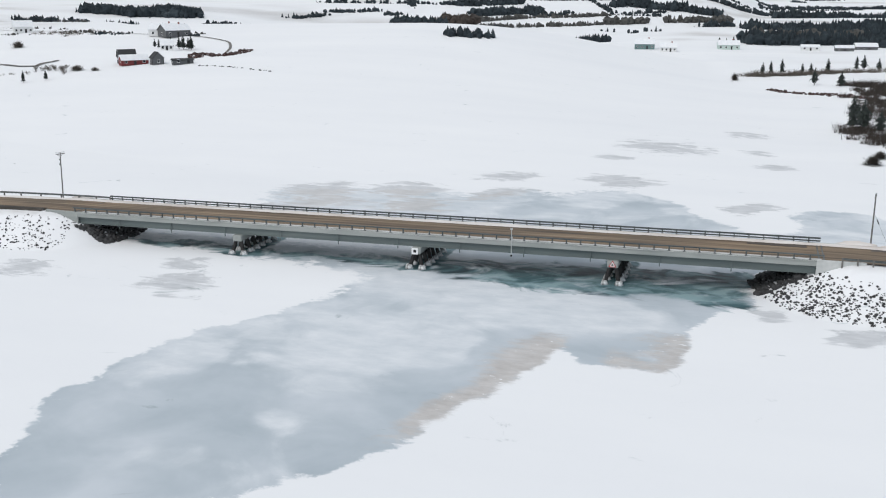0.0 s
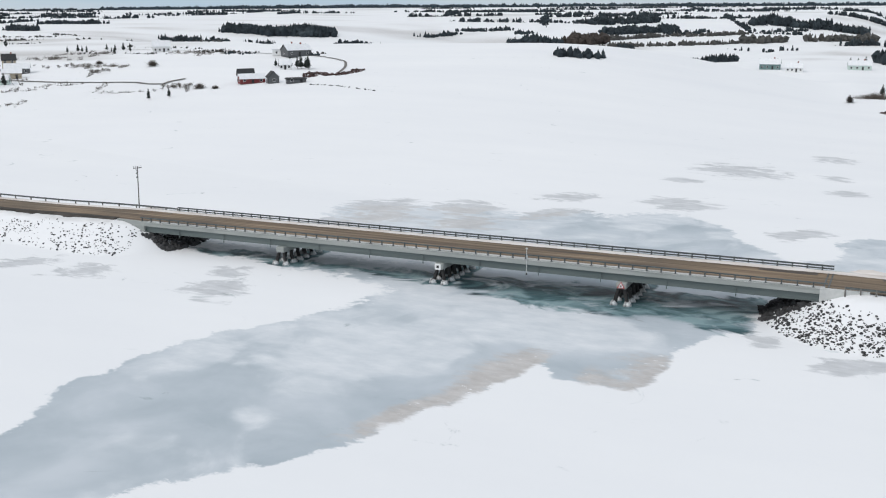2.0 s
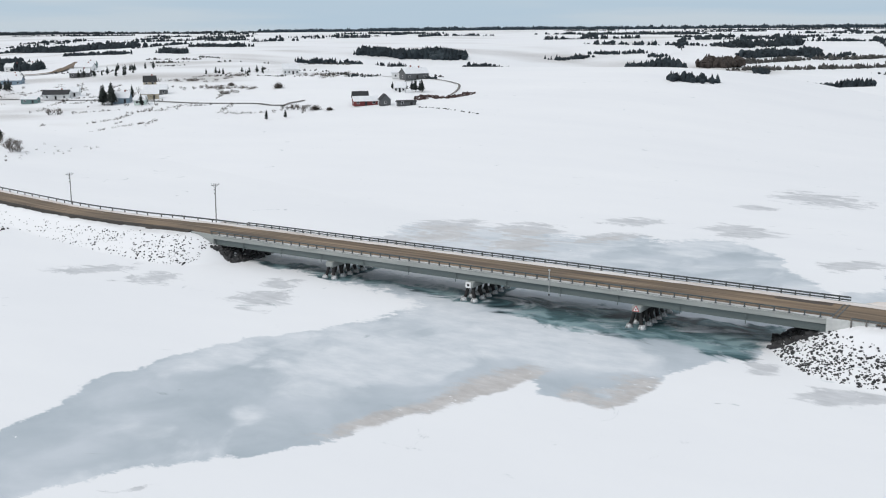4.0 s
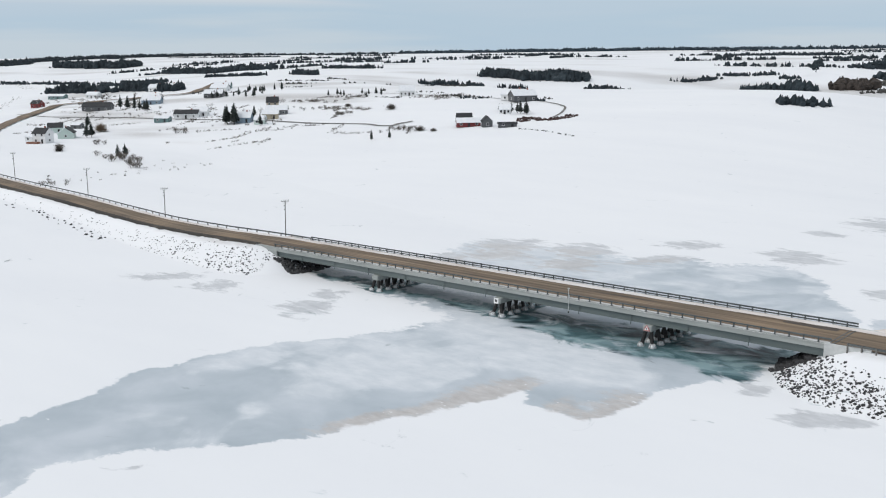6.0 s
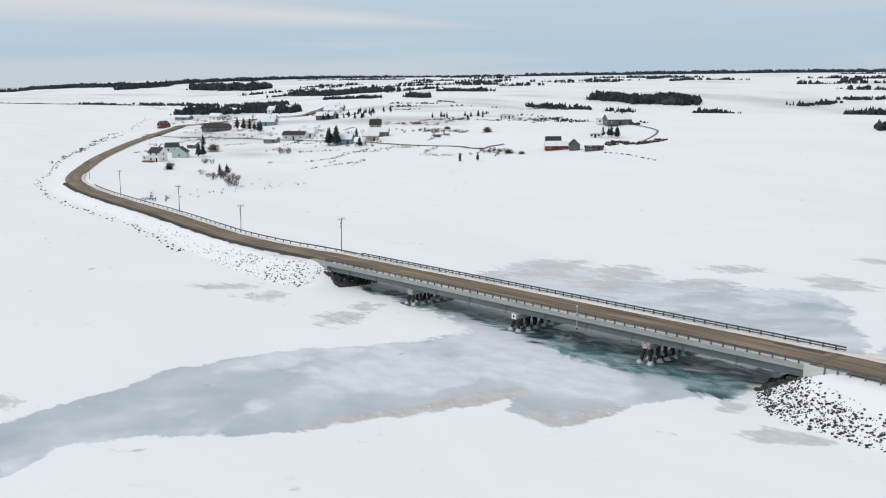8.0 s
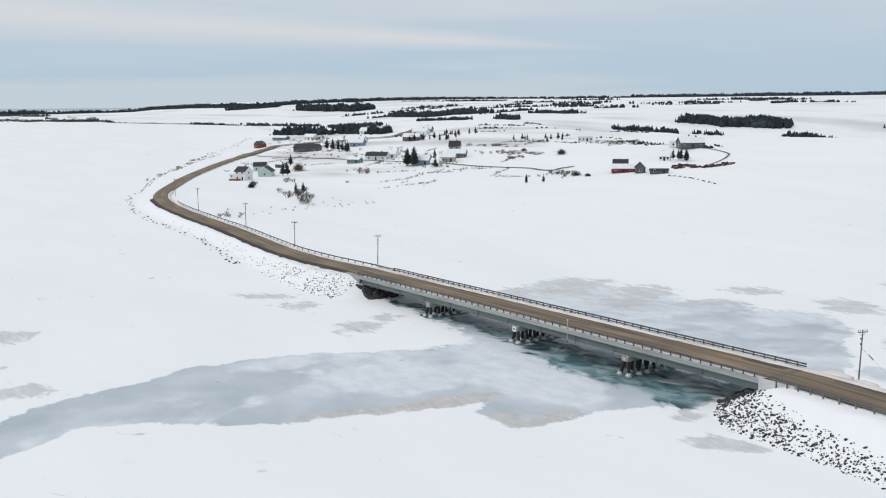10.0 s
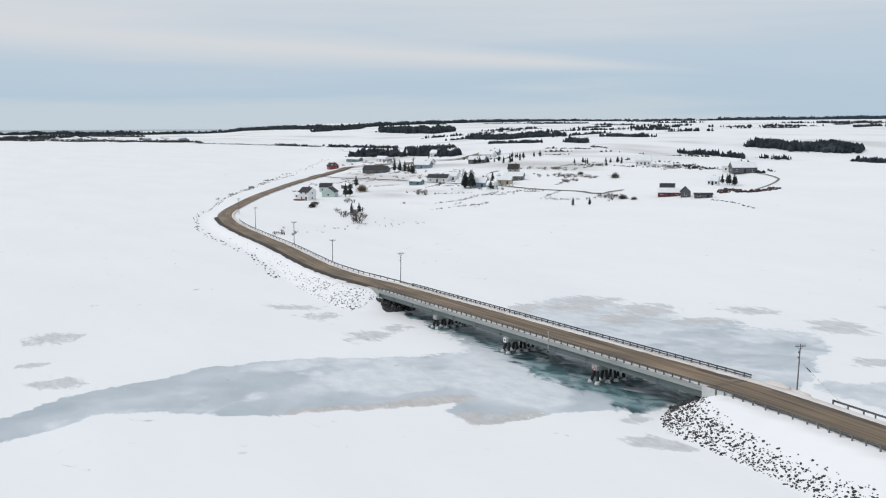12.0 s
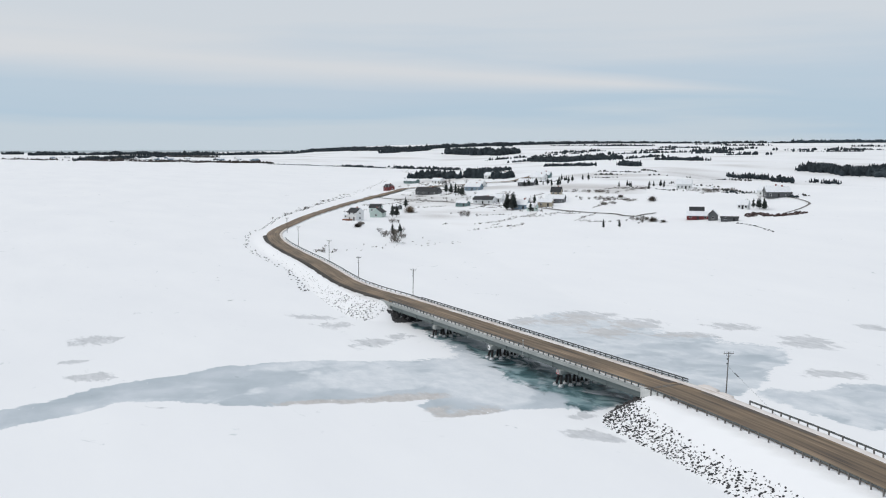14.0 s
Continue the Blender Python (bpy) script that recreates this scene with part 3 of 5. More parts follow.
def narrowing(x):
    """The carriageway is slimmer on the western causeway and widens in the village."""
    return 1 - 0.18 * float(smooth(-58.0, -76.0, np.float64(x))) + 0.3 * float(smooth(-540.0, -600.0, np.float64(x)))


def strip(name, line, offs, mat, lift=0.0, crown=0.0, thick=0.0, wobble=0.0, seed=0, slim=False):
    """A strip along a line between lateral offsets, with uv in metres along and across."""
    rng = random.Random(seed)
    cols = len(offs)
    verts, uvs, s = [], [], 0.0
    for k, p in enumerate(line):
        q = line[min(k + 1, len(line) - 1)] - line[max(k - 1, 0)]
        nx, ny = -q[1], q[0]
        ln = math.hypot(nx, ny)
        nx, ny = nx / ln, ny / ln
        if k:
            s += float(np.linalg.norm(line[k][:2] - line[k - 1][:2]))
        for c, o in enumerate(offs):
            w = o * (narrowing(p[0]) if slim else 1) + (rng.uniform(-wobble, wobble) if wobble else 0)
            z = p[2] + lift + crown * (1 - (o / HALF) ** 2)
            if wobble and 0 < c < cols - 1:
                z += rng.uniform(0.3, 1.0) * thick
            px, py = p[0] + nx * w, p[1] + ny * w
            if slim and p[0] < -330:
                # beyond the bend the road lies on the fields
                z = height(px, py) + 0.8 if p[0] < -560 else max(z, height(px, py) + 0.25)
            verts.append((px, py, z))
            uvs.append((s, o))
    faces = [(k * cols + c, k * cols + c + 1, (k + 1) * cols + c + 1, (k + 1) * cols + c) for k in range(len(line) - 1) for c in range(cols - 1)]
    ob = poly_mesh(name, verts, faces, mat)
    me = ob.data
    layer = me.uv_layers.new(name="UVMap")
    vi = np.zeros(len(me.loops), int)
    me.loops.foreach_get("vertex_index", vi)
    layer.data.foreach_set("uv", np.array(uvs)[vi].ravel())
    if me.polygons[0].normal.z < 0:
        me.flip_normals()
    me.polygons.foreach_set("use_smooth", [True] * len(me.polygons))
    return ob


DECK = np.array([(x, YC, deck_z(x)) for x in np.arange(AB_R + 0.4, AB_L - 0.41, -1.95)])
ROADLINE = np.vstack([EAST[::-1][:-1], DECK[1:-1], WEST[1:]])
road = tagged(strip("road", ROADLINE, [-HALF, -3.2, -1.6, 0, 1.6, 3.2, HALF], M_road, 0.03, 0.06, slim=True), "sand-brown winter road over causeway and bridge", "road", kind="structure")

# ---- bridge ----
def bridge():
    top = empty("bridge", 0, 0, 0)
    L0, L1 = AB_L, AB_R

    def along(name, x0, x1, y0, y1, dz0, dz1, mat, label="", bevel=0.03):
        bm = boxed(x0, x1, y0, y1, dz0, dz1, bevel=bevel)
        for v in bm.verts:
            v.co.z += deck_z(v.co.x)
        return part(name, bm, mat, top, label)

    along("deck_slab", L0 - 0.6, L1 + 0.6, Y_NEAR, Y_FAR, -0.30, -0.03, M_concrete)
    for y0 in (Y_NEAR - 0.12, Y_FAR - 0.30):
        along("kerb", L0 - 0.6, L1 + 0.6, y0, y0 + 0.42, -0.62, 0.20, M_concrete, "weathered grey-green concrete kerb beam")
    for y in (0.15, 3.1, 6.1, 8.95):
        g = along("girder", L0 + 0.1, L1 - 0.1, y, y + 0.42, -1.62, -0.32, M_girder, "grey-green girder", 0.02)
        fl = boxed(L0 + 0.1, L1 - 0.1, y - 0.14, y + 0.56, -1.72, -1.60, bevel=0.02)
        for v in fl.verts:
            v.co.z += deck_z(v.co.x)
        part("flange", fl, M_girder, g)
    # drain pipes below the deck's near edge
    for k, x in enumerate(np.arange(L0 + 8, L1 - 3, 9.33)):
        part("drain_pipe", rod(bmesh.new(), (x, -0.05, deck_z(x) - 2.15), (x, -0.05, deck_z(x) - 0.4), 0.07), M_girder, top)
    # railings
    for side, (y, h, beams) in enumerate(((Y_NEAR + 0.05, 0.74, ((0.52, 0.72),)), (Y_FAR - 0.08, 0.78, ((0.16, 0.36), (0.52, 0.76))))):
        a, b = L0 - 0.3 + side * 0.2, L1 + 0.3
        first = None
        for z0, z1 in beams:
            bm = boxed(a, b, y - 0.06, y + 0.06, 0.2 + z0, 0.2 + z1, bevel=0.02)
            for v in bm.verts:
                v.co.z += deck_z(v.co.x)
            rail = part("railing", bm, M_steel, top, "dull grey steel bridge rail")
            first = first or rail
        proto = None
        for x in np.arange(a + 0.4, b, 1.98):
            if proto is None:
                bm = boxed(-0.08, 0.08, -0.1, 0.08, -0.1, 0.2 + h, bevel=0.015)
                box(bm, -0.16, 0.16, -0.16, 0.16, 0.195, 0.235)
                proto = part("post", bm, M_steel, first)
            else:
                proto = new("post", proto.data)
                proto.parent = first
            proto.location = (x, y, deck_z(x))
    # piers: cap, raked piles, snowy collars, a waterway sign
    for k, x in enumerate((-28.8, -0.2, 28.0)):
        zc = deck_z(x) - 1.72
        bm = boxed(x - 0.75, x + 0.75, -0.75, Y_FAR + 0.2, zc - 0.95, zc, bevel=0.12)
        cap = part("pier_cap", bm, M_concrete, top, "weathered concrete pier cap")
        for j in range(6):
            for s in (-1, 1):
                y = -0.2 + j * 1.9
                rake = -0.5 if j == 0 else (0.35 if j == 5 else 0.0)
                part("pier_column", rod(bmesh.new(), (x + s * 1.05, y + rake, -0.4), (x + s * 0.4, y, zc - 0.85), 0.30, 0.27, 9), M_pile, cap)
                bm = bmesh.new()
                rod(bm, (0, 0, -0.1), (0, 0, 0.56), 0.66, 0.34, 10)
                rng = random.Random(k * 31 + j * 3 + s)
                for v in bm.verts:
                    v.co += Vector((rng.uniform(-.1, .1), rng.uniform(-.1, .1), rng.uniform(-.06, .12)))
                c = part("ice_collar", bm, M_icecollar, cap, "lumpy snow-crusted ice collar", True)
                c.location = (x + s * 1.0, y + rake * 0.9, 0)
    # joint plates at the ends
    for x in (L0 - 0.2, L1 - 0.25, L1 + 0.35):
        part("expansion_joint", boxed(x - 0.09, x + 0.09, Y_NEAR + 0.35, Y_FAR - 0.35, deck_z(x) + 0.08, deck_z(x) + 0.10), M_steel, top)
    return tagged(top, "long low road bridge with grey-green girders on piled piers", "bridge")


bridge()


def abutment(x, s):
    """A concrete seat with wing walls that run out along the causeway."""
    z = deck_z(x)
    top = empty("abutment", x, YC, 0)
    part("breast_wall", boxed(-0.5, 0.5, -4.7, 4.7, 1.2, z - 0.35, bevel=0.05), M_concrete, top)
    for y in (Y_NEAR - YC - 0.15, Y_FAR - YC - 0.25):
        bm = bmesh.new()
        prof = [(-0.6 * s, z + 0.2), (5.4 * s, z + 0.25), (5.4 * s, z - 0.9), (1.4 * s, z - 1.9), (-0.6 * s, z - 1.9)]
        a = [bm.verts.new((px, y, pz)) for px, pz in prof]
        b = [bm.verts.new((px, y + 0.4, pz)) for px, pz in prof]
        bm.faces.new(a)
        bm.faces.new(b[::-1])
        for i in range(5):
            bm.faces.new((a[i], b[i], b[(i + 1) % 5], a[(i + 1) % 5]))
        bmesh.ops.recalc_face_normals(bm, faces=bm.faces)
        bmesh.ops.bevel(bm, geom=list(bm.edges), offset=0.04, segments=1, affect="EDGES")
        part("wing_wall", bm, M_pale if s > 0 else M_concrete, top)
    return tagged(top, "pale concrete bridge abutment with wing walls above riprap", "abutment", "bridge abutments")


abutment(AB_L, -1)
abutment(AB_R, 1)


def pier_sign(x, kind):
    z = deck_z(x) - 2.2
    top = empty("waterway_sign", x, -0.78, z)
    if kind == "square":
        part("board", boxed(-0.48, 0.48, -0.06, 0.0, -0.48, 0.48), M_white, top)
        bm = boxed(-0.2, 0.2, -0.075, -0.064, -0.2, 0.2)
        part("symbol", bm, M_black, top)
        return tagged(top, "square white waterway sign with a black square", "sign")
    for name, r, y, mat in (("board", 0.62, -0.03, M_red), ("field", 0.44, -0.045, M_white), ("symbol", 0.2, -0.06, M_black)):
        bm = bmesh.new()
        bmesh.ops.create_cone(bm, cap_ends=True, segments=3, radius1=r, radius2=r, depth=0.05 if r > 0.5 else 0.03, matrix=pose(0, y, 0, 90, 0, 0))
        part(name, bm, mat, top)
    return tagged(top, "triangular white waterway sign with a red border", "sign")


pier_sign(-0.3, "square")
pier_sign(28.0, "triangle")


def mid_mast(x):
    top = empty("clearance_mast", x, Y_NEAR - 0.18, deck_z(x))
    part("mast", rod(bmesh.new(), (0, 0, -1.9), (0, 0, 1.9), 0.06, 0.05), M_pale, top)
    part("lantern", rod(bmesh.new(), (0, 0, -2.1), (0, 0, -1.88), 0.13), M_black, top)
    part("head", boxed(-0.16, 0.16, -0.05, 0.05, 1.72, 1.92), M_pale, top)
    part("bracket", boxed(-0.12, 0.12, 0.0, 0.14, 0.45, 0.75), M_pale, top)
    return tagged(top, "thin pale navigation mast on the deck's edge", "mast")


mid_mast(13.8)

# windrows of sandy snow along the kerbs
tagged(strip("snow_windrow", ROADLINE[:len(EAST) + len(DECK) + 60], [-5.0, -4.65, -4.1, -3.5], M_slush, 0.09, 0, 0.24, 0.10, 3, True), "sand-stained ploughed snow along the far kerb", "snow bank", kind="stuff")
tagged(strip("snow_windrow", np.array([(x, YC, deck_z(x)) for x in np.arange(AB_R, AB_L, -1.95)]), [3.75, 4.3, 4.75, 5.14], M_kerbsnow, 0.10, 0, 0.16, 0.05, 5), "thin snow along the near kerb", "snow bank", kind="stuff")


tagged(strip("meltwater_stain", EAST[2:9], [2.5, 3.0, 3.5, 4.0], M_wetgrit, 0.055, 0.06, 0.0, 0.22, 4), "dark wet grit along the road's far edge", "stain", kind="structure")
tagged(strip("meltwater_stain", DECK[1:6], [-4.1, -3.6, -2.7, -2.0], M_wetgrit, 0.055, 0.06, 0.0, 0.3, 6), "dark wet grit beside the deck's joint", "stain", kind="structure")


SHOULDER = strip("gravel_shoulder", WEST[2:56], [3.5, 4.05, 4.7, 5.4], M_gravel, 0.02, 0, 0.05, 0.14, 8)
for k, v in enumerate(SHOULDER.data.vertices):
    v.co.z -= (0.0, 0.02, 0.04, 0.40)[k % 4] - 0.13
tagged(SHOULDER, "dark gritty verge along the causeway's edge", "verge", kind="structure")


def snow_heap(x, y, w, d, h, seed):
    rng = random.Random(seed)
    bm = bmesh.new()
    bmesh.ops.create_icosphere(bm, subdivisions=3, radius=1.0)
    for v in bm.verts:
        n = 1 + 0.28 * (noise.noise(v.co * 2.3 + Vector((seed, 0, 0))))
        v.co = Vector((v.co.x * w * n, v.co.y * d * n, max(v.co.z, -0.3) * h * n))
    ob = part("snow_heap", bm, M_slush, None, "", True)
    ob.location = (x, y, height(x, y) + 0.05)
    return tagged(ob, "ploughed heap of sandy snow beside the road", "snow heap", "snow heaps")


# ---- guard rails on the causeway ----
def guardrail(line, off, label, between=(0.0, 0.5)):
    top = empty("guardrail", *line[0])
    pts = []
    for k, p in enumerate(line):
        q = line[min(k + 1, len(line) - 1)] - line[max(k - 1, 0)]
        ln = math.hypot(q[0], q[1])
        pts.append(Vector((p[0] - q[1] / ln * off, p[1] + q[0] / ln * off, p[2])) - Vector(line[0]))
    bm = bmesh.new()
    prof = ((0.0, 0.45), (0.05, 0.52), (0.0, 0.60), (0.05, 0.68), (0.0, 0.76))
    rows = []
    for k, p in enumerate(pts):
        d = (pts[min(k + 1, len(pts) - 1)] - pts[max(k - 1, 0)]).normalized()
        n = Vector((-d.y, d.x, 0))
        rows.append([bm.verts.new(p + n * a + Vector((0, 0, h))) for a, h in prof] + [bm.verts.new(p + n * (a - 0.02) + Vector((0, 0, h))) for a, h in reversed(prof)])
    for a, b in zip(rows, rows[1:]):
        for i in range(len(a)):
            bm.faces.new((a[i], a[(i + 1) % len(a)], b[(i + 1) % len(a)], b[i]))
    beam = part("beam", bm, M_steel, top, "dull corrugated steel beam")
    me = None
    for a, b in zip(pts, pts[1:]):
        for t in between:
            p = a.lerp(b, t)
            if me is None:
                o = part("post", boxed(-0.09, 0.09, -0.1, 0.1, -0.7, 0.74, bevel=0.015), M_pole, top)
                me = o.data
            else:
                o = new("post", me)
                o.parent = top
            o.location = p + Vector((0, 0, 0))
    return tagged(top, label, "guardrail", "causeway guardrails")


snow_heap(59.5, 10.2, 3.0, 0.9, 0.7, 2)
snow_heap(64.5, 9.7, 2.2, 0.7, 0.5, 5)
snow_heap(-63.5, 10.2, 2.5, 0.7, 0.5, 8)
guardrail(WEST[0:52], -4.7, "dark steel guardrail with timber posts along the causeway", (0.0,))
guardrail(EAST[4:34], 5.3, "dark steel guardrail with timber posts beyond the bridge")
guardrail(EAST[1:34], -5.15, "dark steel guardrail with timber posts beyond the bridge")


# ---- utility poles ----
def utility_pole(x, y, z, h, rz, lean=0.0, lamp=False):
    top = new("utility_pole")
    top.matrix_basis = pose(x, y, z, 0, lean, rz)
    part("shaft", rod(bmesh.new(), (0, 0, -0.6), (0, 0, h), 0.125, 0.08, 9), M_pole, top)
    arm = part("crossarm", boxed(-0.95, 0.95, -0.055, 0.055, h - 0.40, h - 0.28, bevel=0.02), M_pole, top)
    for k in (-0.85, -0.4, 0.4, 0.85):
        part("insulator", rod(rod(bmesh.new(), (k, 0, h - 0.26), (k, 0, h - 0.1), 0.03), (k, 0, h - 0.12), (k, 0, h + 0.05), 0.07, 0.05), M_glaze, arm)
    bm = bmesh.new()
    rod(bm, (-0.6, 0.05, h - 0.34), (0, 0.05, h - 1.0), 0.025, n=5)
    rod(bm, (0.6, 0.05, h - 0.34), (0, 0.05, h - 1.0), 0.025, n=5)
    part("brace", bm, M_steel, top)
    for k in (1.3, 2.1):
        part("bracket", boxed(-0.28, -0.1, -0.08, 0.08, h - k - 0.12, h - k + 0.12), M_steel, top)
    if lamp:
        a = part("guy_wire", rod(bmesh.new(), (0, 0, h - 2.6), (9.8, -3.0, -z), 0.014, n=4), M_steel, top)
        part("guy_marker", rod(bmesh.new(), (1.18, -0.36, h - 2.6 - 0.12 * (h - 2.6 + z)), (1.86, -0.57, h - 2.6 - 0.19 * (h - 2.6 + z)), 0.08, n=6), M_black, a)
    return tagged(top, "weathered wooden utility pole with one crossarm" + (" and guy wire" if lamp else ""), "utility pole", "utility poles")


POLES = ((-69.3, 12.2, 4.0, 7.9, 1.5, False), (-120.4, 15.6, 2.8, 7.3, 1.0, False), (-173.1, 24.4, 2.6, 8.1, 0.5, False), (-233.4, 32, 2.3, 8.9, 0.0, False), (-301.4, 48.6, 2.3, 7.5, 0, False), (61.6, 12.4, 4.7, 7.3, 2.5, True))
for px, py, pz, ph, pl, lamp in POLES:
    utility_pole(px, py, min(pz, max(height(px, py), 0.0)), ph + pz - min(pz, max(height(px, py), 0.0)), 78, pl, lamp)


# ---- riprap ----
def rocks(name, want, box_, accept, smin, smax, mat, label, seed):
    """Angular stones half sunk in the snow of a bank, as one scatter."""
    rng = random.Random(seed)
    bm0 = bmesh.new()
    bmesh.ops.create_icosphere(bm0, subdivisions=1, radius=1.0)
    bv = [v.co.copy() for v in bm0.verts]
    bf = [[v.index for v in f.verts] for f in bm0.faces]
    bm0.free()
    verts, faces, made = [], [], 0
    for _ in range(want * 30):
        if made >= want:
            break
        x, y = rng.uniform(box_[0], box_[1]), rng.uniform(box_[2], box_[3])
        z = height(x, y)
        if rng.random() > accept(x, y, z):
            continue
        s = smin + (smax - smin) * rng.random() ** 2.2
        sx, sy, sz = s * rng.uniform(0.7, 1.3), s * rng.uniform(0.6, 1.0), s * rng.uniform(0.5, 0.85)
        turn = Euler((rng.uniform(-.4, .4), rng.uniform(-.4, .4), rng.uniform(0, 6.28))).to_matrix()
        base = len(verts)
        for c in bv:
            k = rng.uniform(0.72, 1.15)
            p = turn @ Vector((c.x * sx * k, c.y * sy * k, c.z * sz * k))
            verts.append((x + p.x, y + p.y, z + 0.12 * sz + p.z))
        faces += [[base + i for i in f] for f in bf]
        made += 1
    return tagged(poly_mesh(name, verts, faces, mat), label, "riprap", kind="stuff")


def clump(x, y, seed):
    return float(vnoise(np.array([x]), np.array([y]), 5.0, 3, seed)[0])


def west_y(x):
    return float(np.interp(-x, -WEST[:100, 0], WEST[:100, 1]))


def west_z(x):
    return float(np.interp(-x, -WEST[:100, 0], WEST[:100, 2]))


def east_band(x, y, z):
    """Stones lie thick below the abutment and thin out along the bank, under a strip of smooth snow."""
    top = 3.9 - 1.3 * float(smooth(57.0, 72.0, np.float64(x)))
    if not 0.05 < z < top or y > (0.9 if x > 50 else 1.5) - 0.11 * max(0, x - 58) or (x < 50 and y > -0.5):
        return 0
    return (0.85 if x < 66 else 0.55) * (0.15 + 0.85 * clump(x, y, 2.0)) * (0.45 if z > top - 0.7 else 1)


def west_band(x, y, z):
    if y > west_y(x) - 5.2 or not 0.05 < z < west_z(x) - (0.5 if x > -80 else 0.9):
        return 0
    return (0.1 + 0.9 * clump(x, y, 5.0)) * float(np.interp(x, (-220, -150, -115, -80, -60), (0.03, 0.06, 0.16, 0.5, 0.75)))


rocks("riprap", 2000, (44, 125, -16, 4.5), east_band, 0.10, 0.30, M_rock, "dark angular boulders showing through snow on the bank", 5)
rocks("riprap", 1500, (-220, -57, -16, 26), west_band, 0.09, 0.27, M_rock, "dark angular boulders showing through snow on the bank", 6)
rocks("riprap", 430, (42, 54, -0.3, 10.0), lambda x, y, z: 0 if not 0.02 < z < 3.0 else 1, 0.25, 0.75, M_rock, "bare dark boulders under the bridge end", 7)
rocks("riprap", 520, (-58, -43, -1.0, 10.0), lambda x, y, z: 0 if not 0.02 < z < 2.6 else 1, 0.25, 0.75, M_rock, "bare dark boulders under the bridge end", 8)


# ---- buildings ----
def house(x, y, rz, w, d, h, wall, roof, roof_h=2.2, wins=3, chimney=True, porch=False, label="", z=None, storeys=1):
    """A gabled house: four walls with openings' casings, a roof with eaves, windows, door, chimney."""
    zz = (height(x, y) if z is None else z) - 0.15
    top = empty("house", x, y, zz, rz)
    bm = bmesh.new()
    prof = [(-d / 2, 0), (d / 2, 0), (d / 2, h), (0, h + roof_h), (-d / 2, h)]
    a = [bm.verts.new((-w / 2, py, pz)) for py, pz in prof]
    b = [bm.verts.new((w / 2, py, pz)) for py, pz in prof]
    bm.faces.new(a)
    bm.faces.new(b)
    for i in range(5):
        bm.faces.new((a[i], b[i], b[(i + 1) % 5], a[(i + 1) % 5]))
    bmesh.ops.recalc_face_normals(bm, faces=bm.faces)
    part("wall", bm, wall, top)
    ang = math.atan2(roof_h, d / 2)
    run = math.hypot(d / 2, roof_h) + 0.45
    for s in (-1, 1):
        bm = boxed(-w / 2 - 0.35, w / 2 + 0.35, 0, run, 0, 0.2, bevel=0.02)
        bmesh.ops.transform(bm, verts=bm.verts, matrix=Matrix.Translation((0, 0, h + roof_h + 0.02)) @ Matrix.Rotation(0 if s > 0 else math.pi, 4, "Z") @ Matrix.Rotation(-ang, 4, "X"))
        part("roof", bm, roof if not isinstance(roof, tuple) else roof[(s + 1) // 2], top)
    for s in (-1, 1):
        for f in range(storeys):
            for k in range(wins):
                wx = (k + 0.5) / wins * w - w / 2
                z0 = 0.9 + f * 2.7
                if f == 0 and s < 0 and k == wins // 2:
                    part("door", boxed(wx - 0.5, wx + 0.5, s * d / 2 - 0.05, s * d / 2 + 0.05, 0.1, 2.2), M_black, top)
                    continue
                g = part("window", boxed(wx - 0.55, wx + 0.55, s * d / 2 - 0.04, s * d / 2 + 0.04, z0, z0 + 1.25), M_white, top)
                part("pane", boxed(wx - 0.45, wx + 0.45, s * d / 2 - 0.06, s * d / 2 + 0.06, z0 + 0.1, z0 + 1.15), M_glass, g)
        for f in range(storeys):
            g = part("window", boxed(s * w / 2 - 0.04, s * w / 2 + 0.04, -0.55, 0.55, 0.9 + f * 2.7, 2.1 + f * 2.7), M_white, top)
            part("pane", boxed(s * w / 2 - 0.06, s * w / 2 + 0.06, -0.45, 0.45, 1.0 + f * 2.7, 2.0 + f * 2.7), M_glass, g)
    if chimney:
        part("chimney", boxed(w * 0.2 - 0.35, w * 0.2 + 0.35, -0.35, 0.35, h + roof_h * 0.4, h + roof_h + 0.9, bevel=0.03), M_redbrick, top)
    if porch:
        part("porch", boxed(-w * 0.75, w * 0.1, -d / 2 - 2.8, -d / 2 - 0.02, 0, 0.9, bevel=0.03), M_deckwood, top)
    return tagged(top, label or "small gabled country house in snow", "house", "village houses")


M_redbrick = plain2("red_brick", (0.25, 0.09, 0.07), 0.85)
M_deckwood = plain2("red_brown_deck_boards", (0.20, 0.085, 0.05), 0.8, stretch=(1, 8, 1))
W_white = plain2("white_clapboard", (0.72, 0.73, 0.73), 0.7, 0.06, stretch=(0.3, 0.3, 5))
W_mint = plain2("pale_mint_clapboard", (0.50, 0.60, 0.56), 0.7, 0.08, stretch=(0.3, 0.3, 5))
W_red = plain2("red_barn_boards", (0.17, 0.035, 0.035), 0.8, 0.3, stretch=(5, 5, 0.3))
W_grey = plain2("dark_grey_siding", (0.10, 0.105, 0.11), 0.8)
W_beige = plain2("beige_siding", (0.42, 0.37, 0.28), 0.8, 0.1)
W_blue = plain2("blue_grey_siding", (0.20, 0.27, 0.33), 0.8, 0.1)
W_teal = plain2("teal_siding", (0.13, 0.21, 0.21), 0.8, 0.1)
R_dark = plain2("dark_shingles", (0.035, 0.037, 0.04), 0.85, 0.3)
R_green = plain2("green_metal_roof", (0.10, 0.20, 0.17), 0.6)
S = M_snowroof

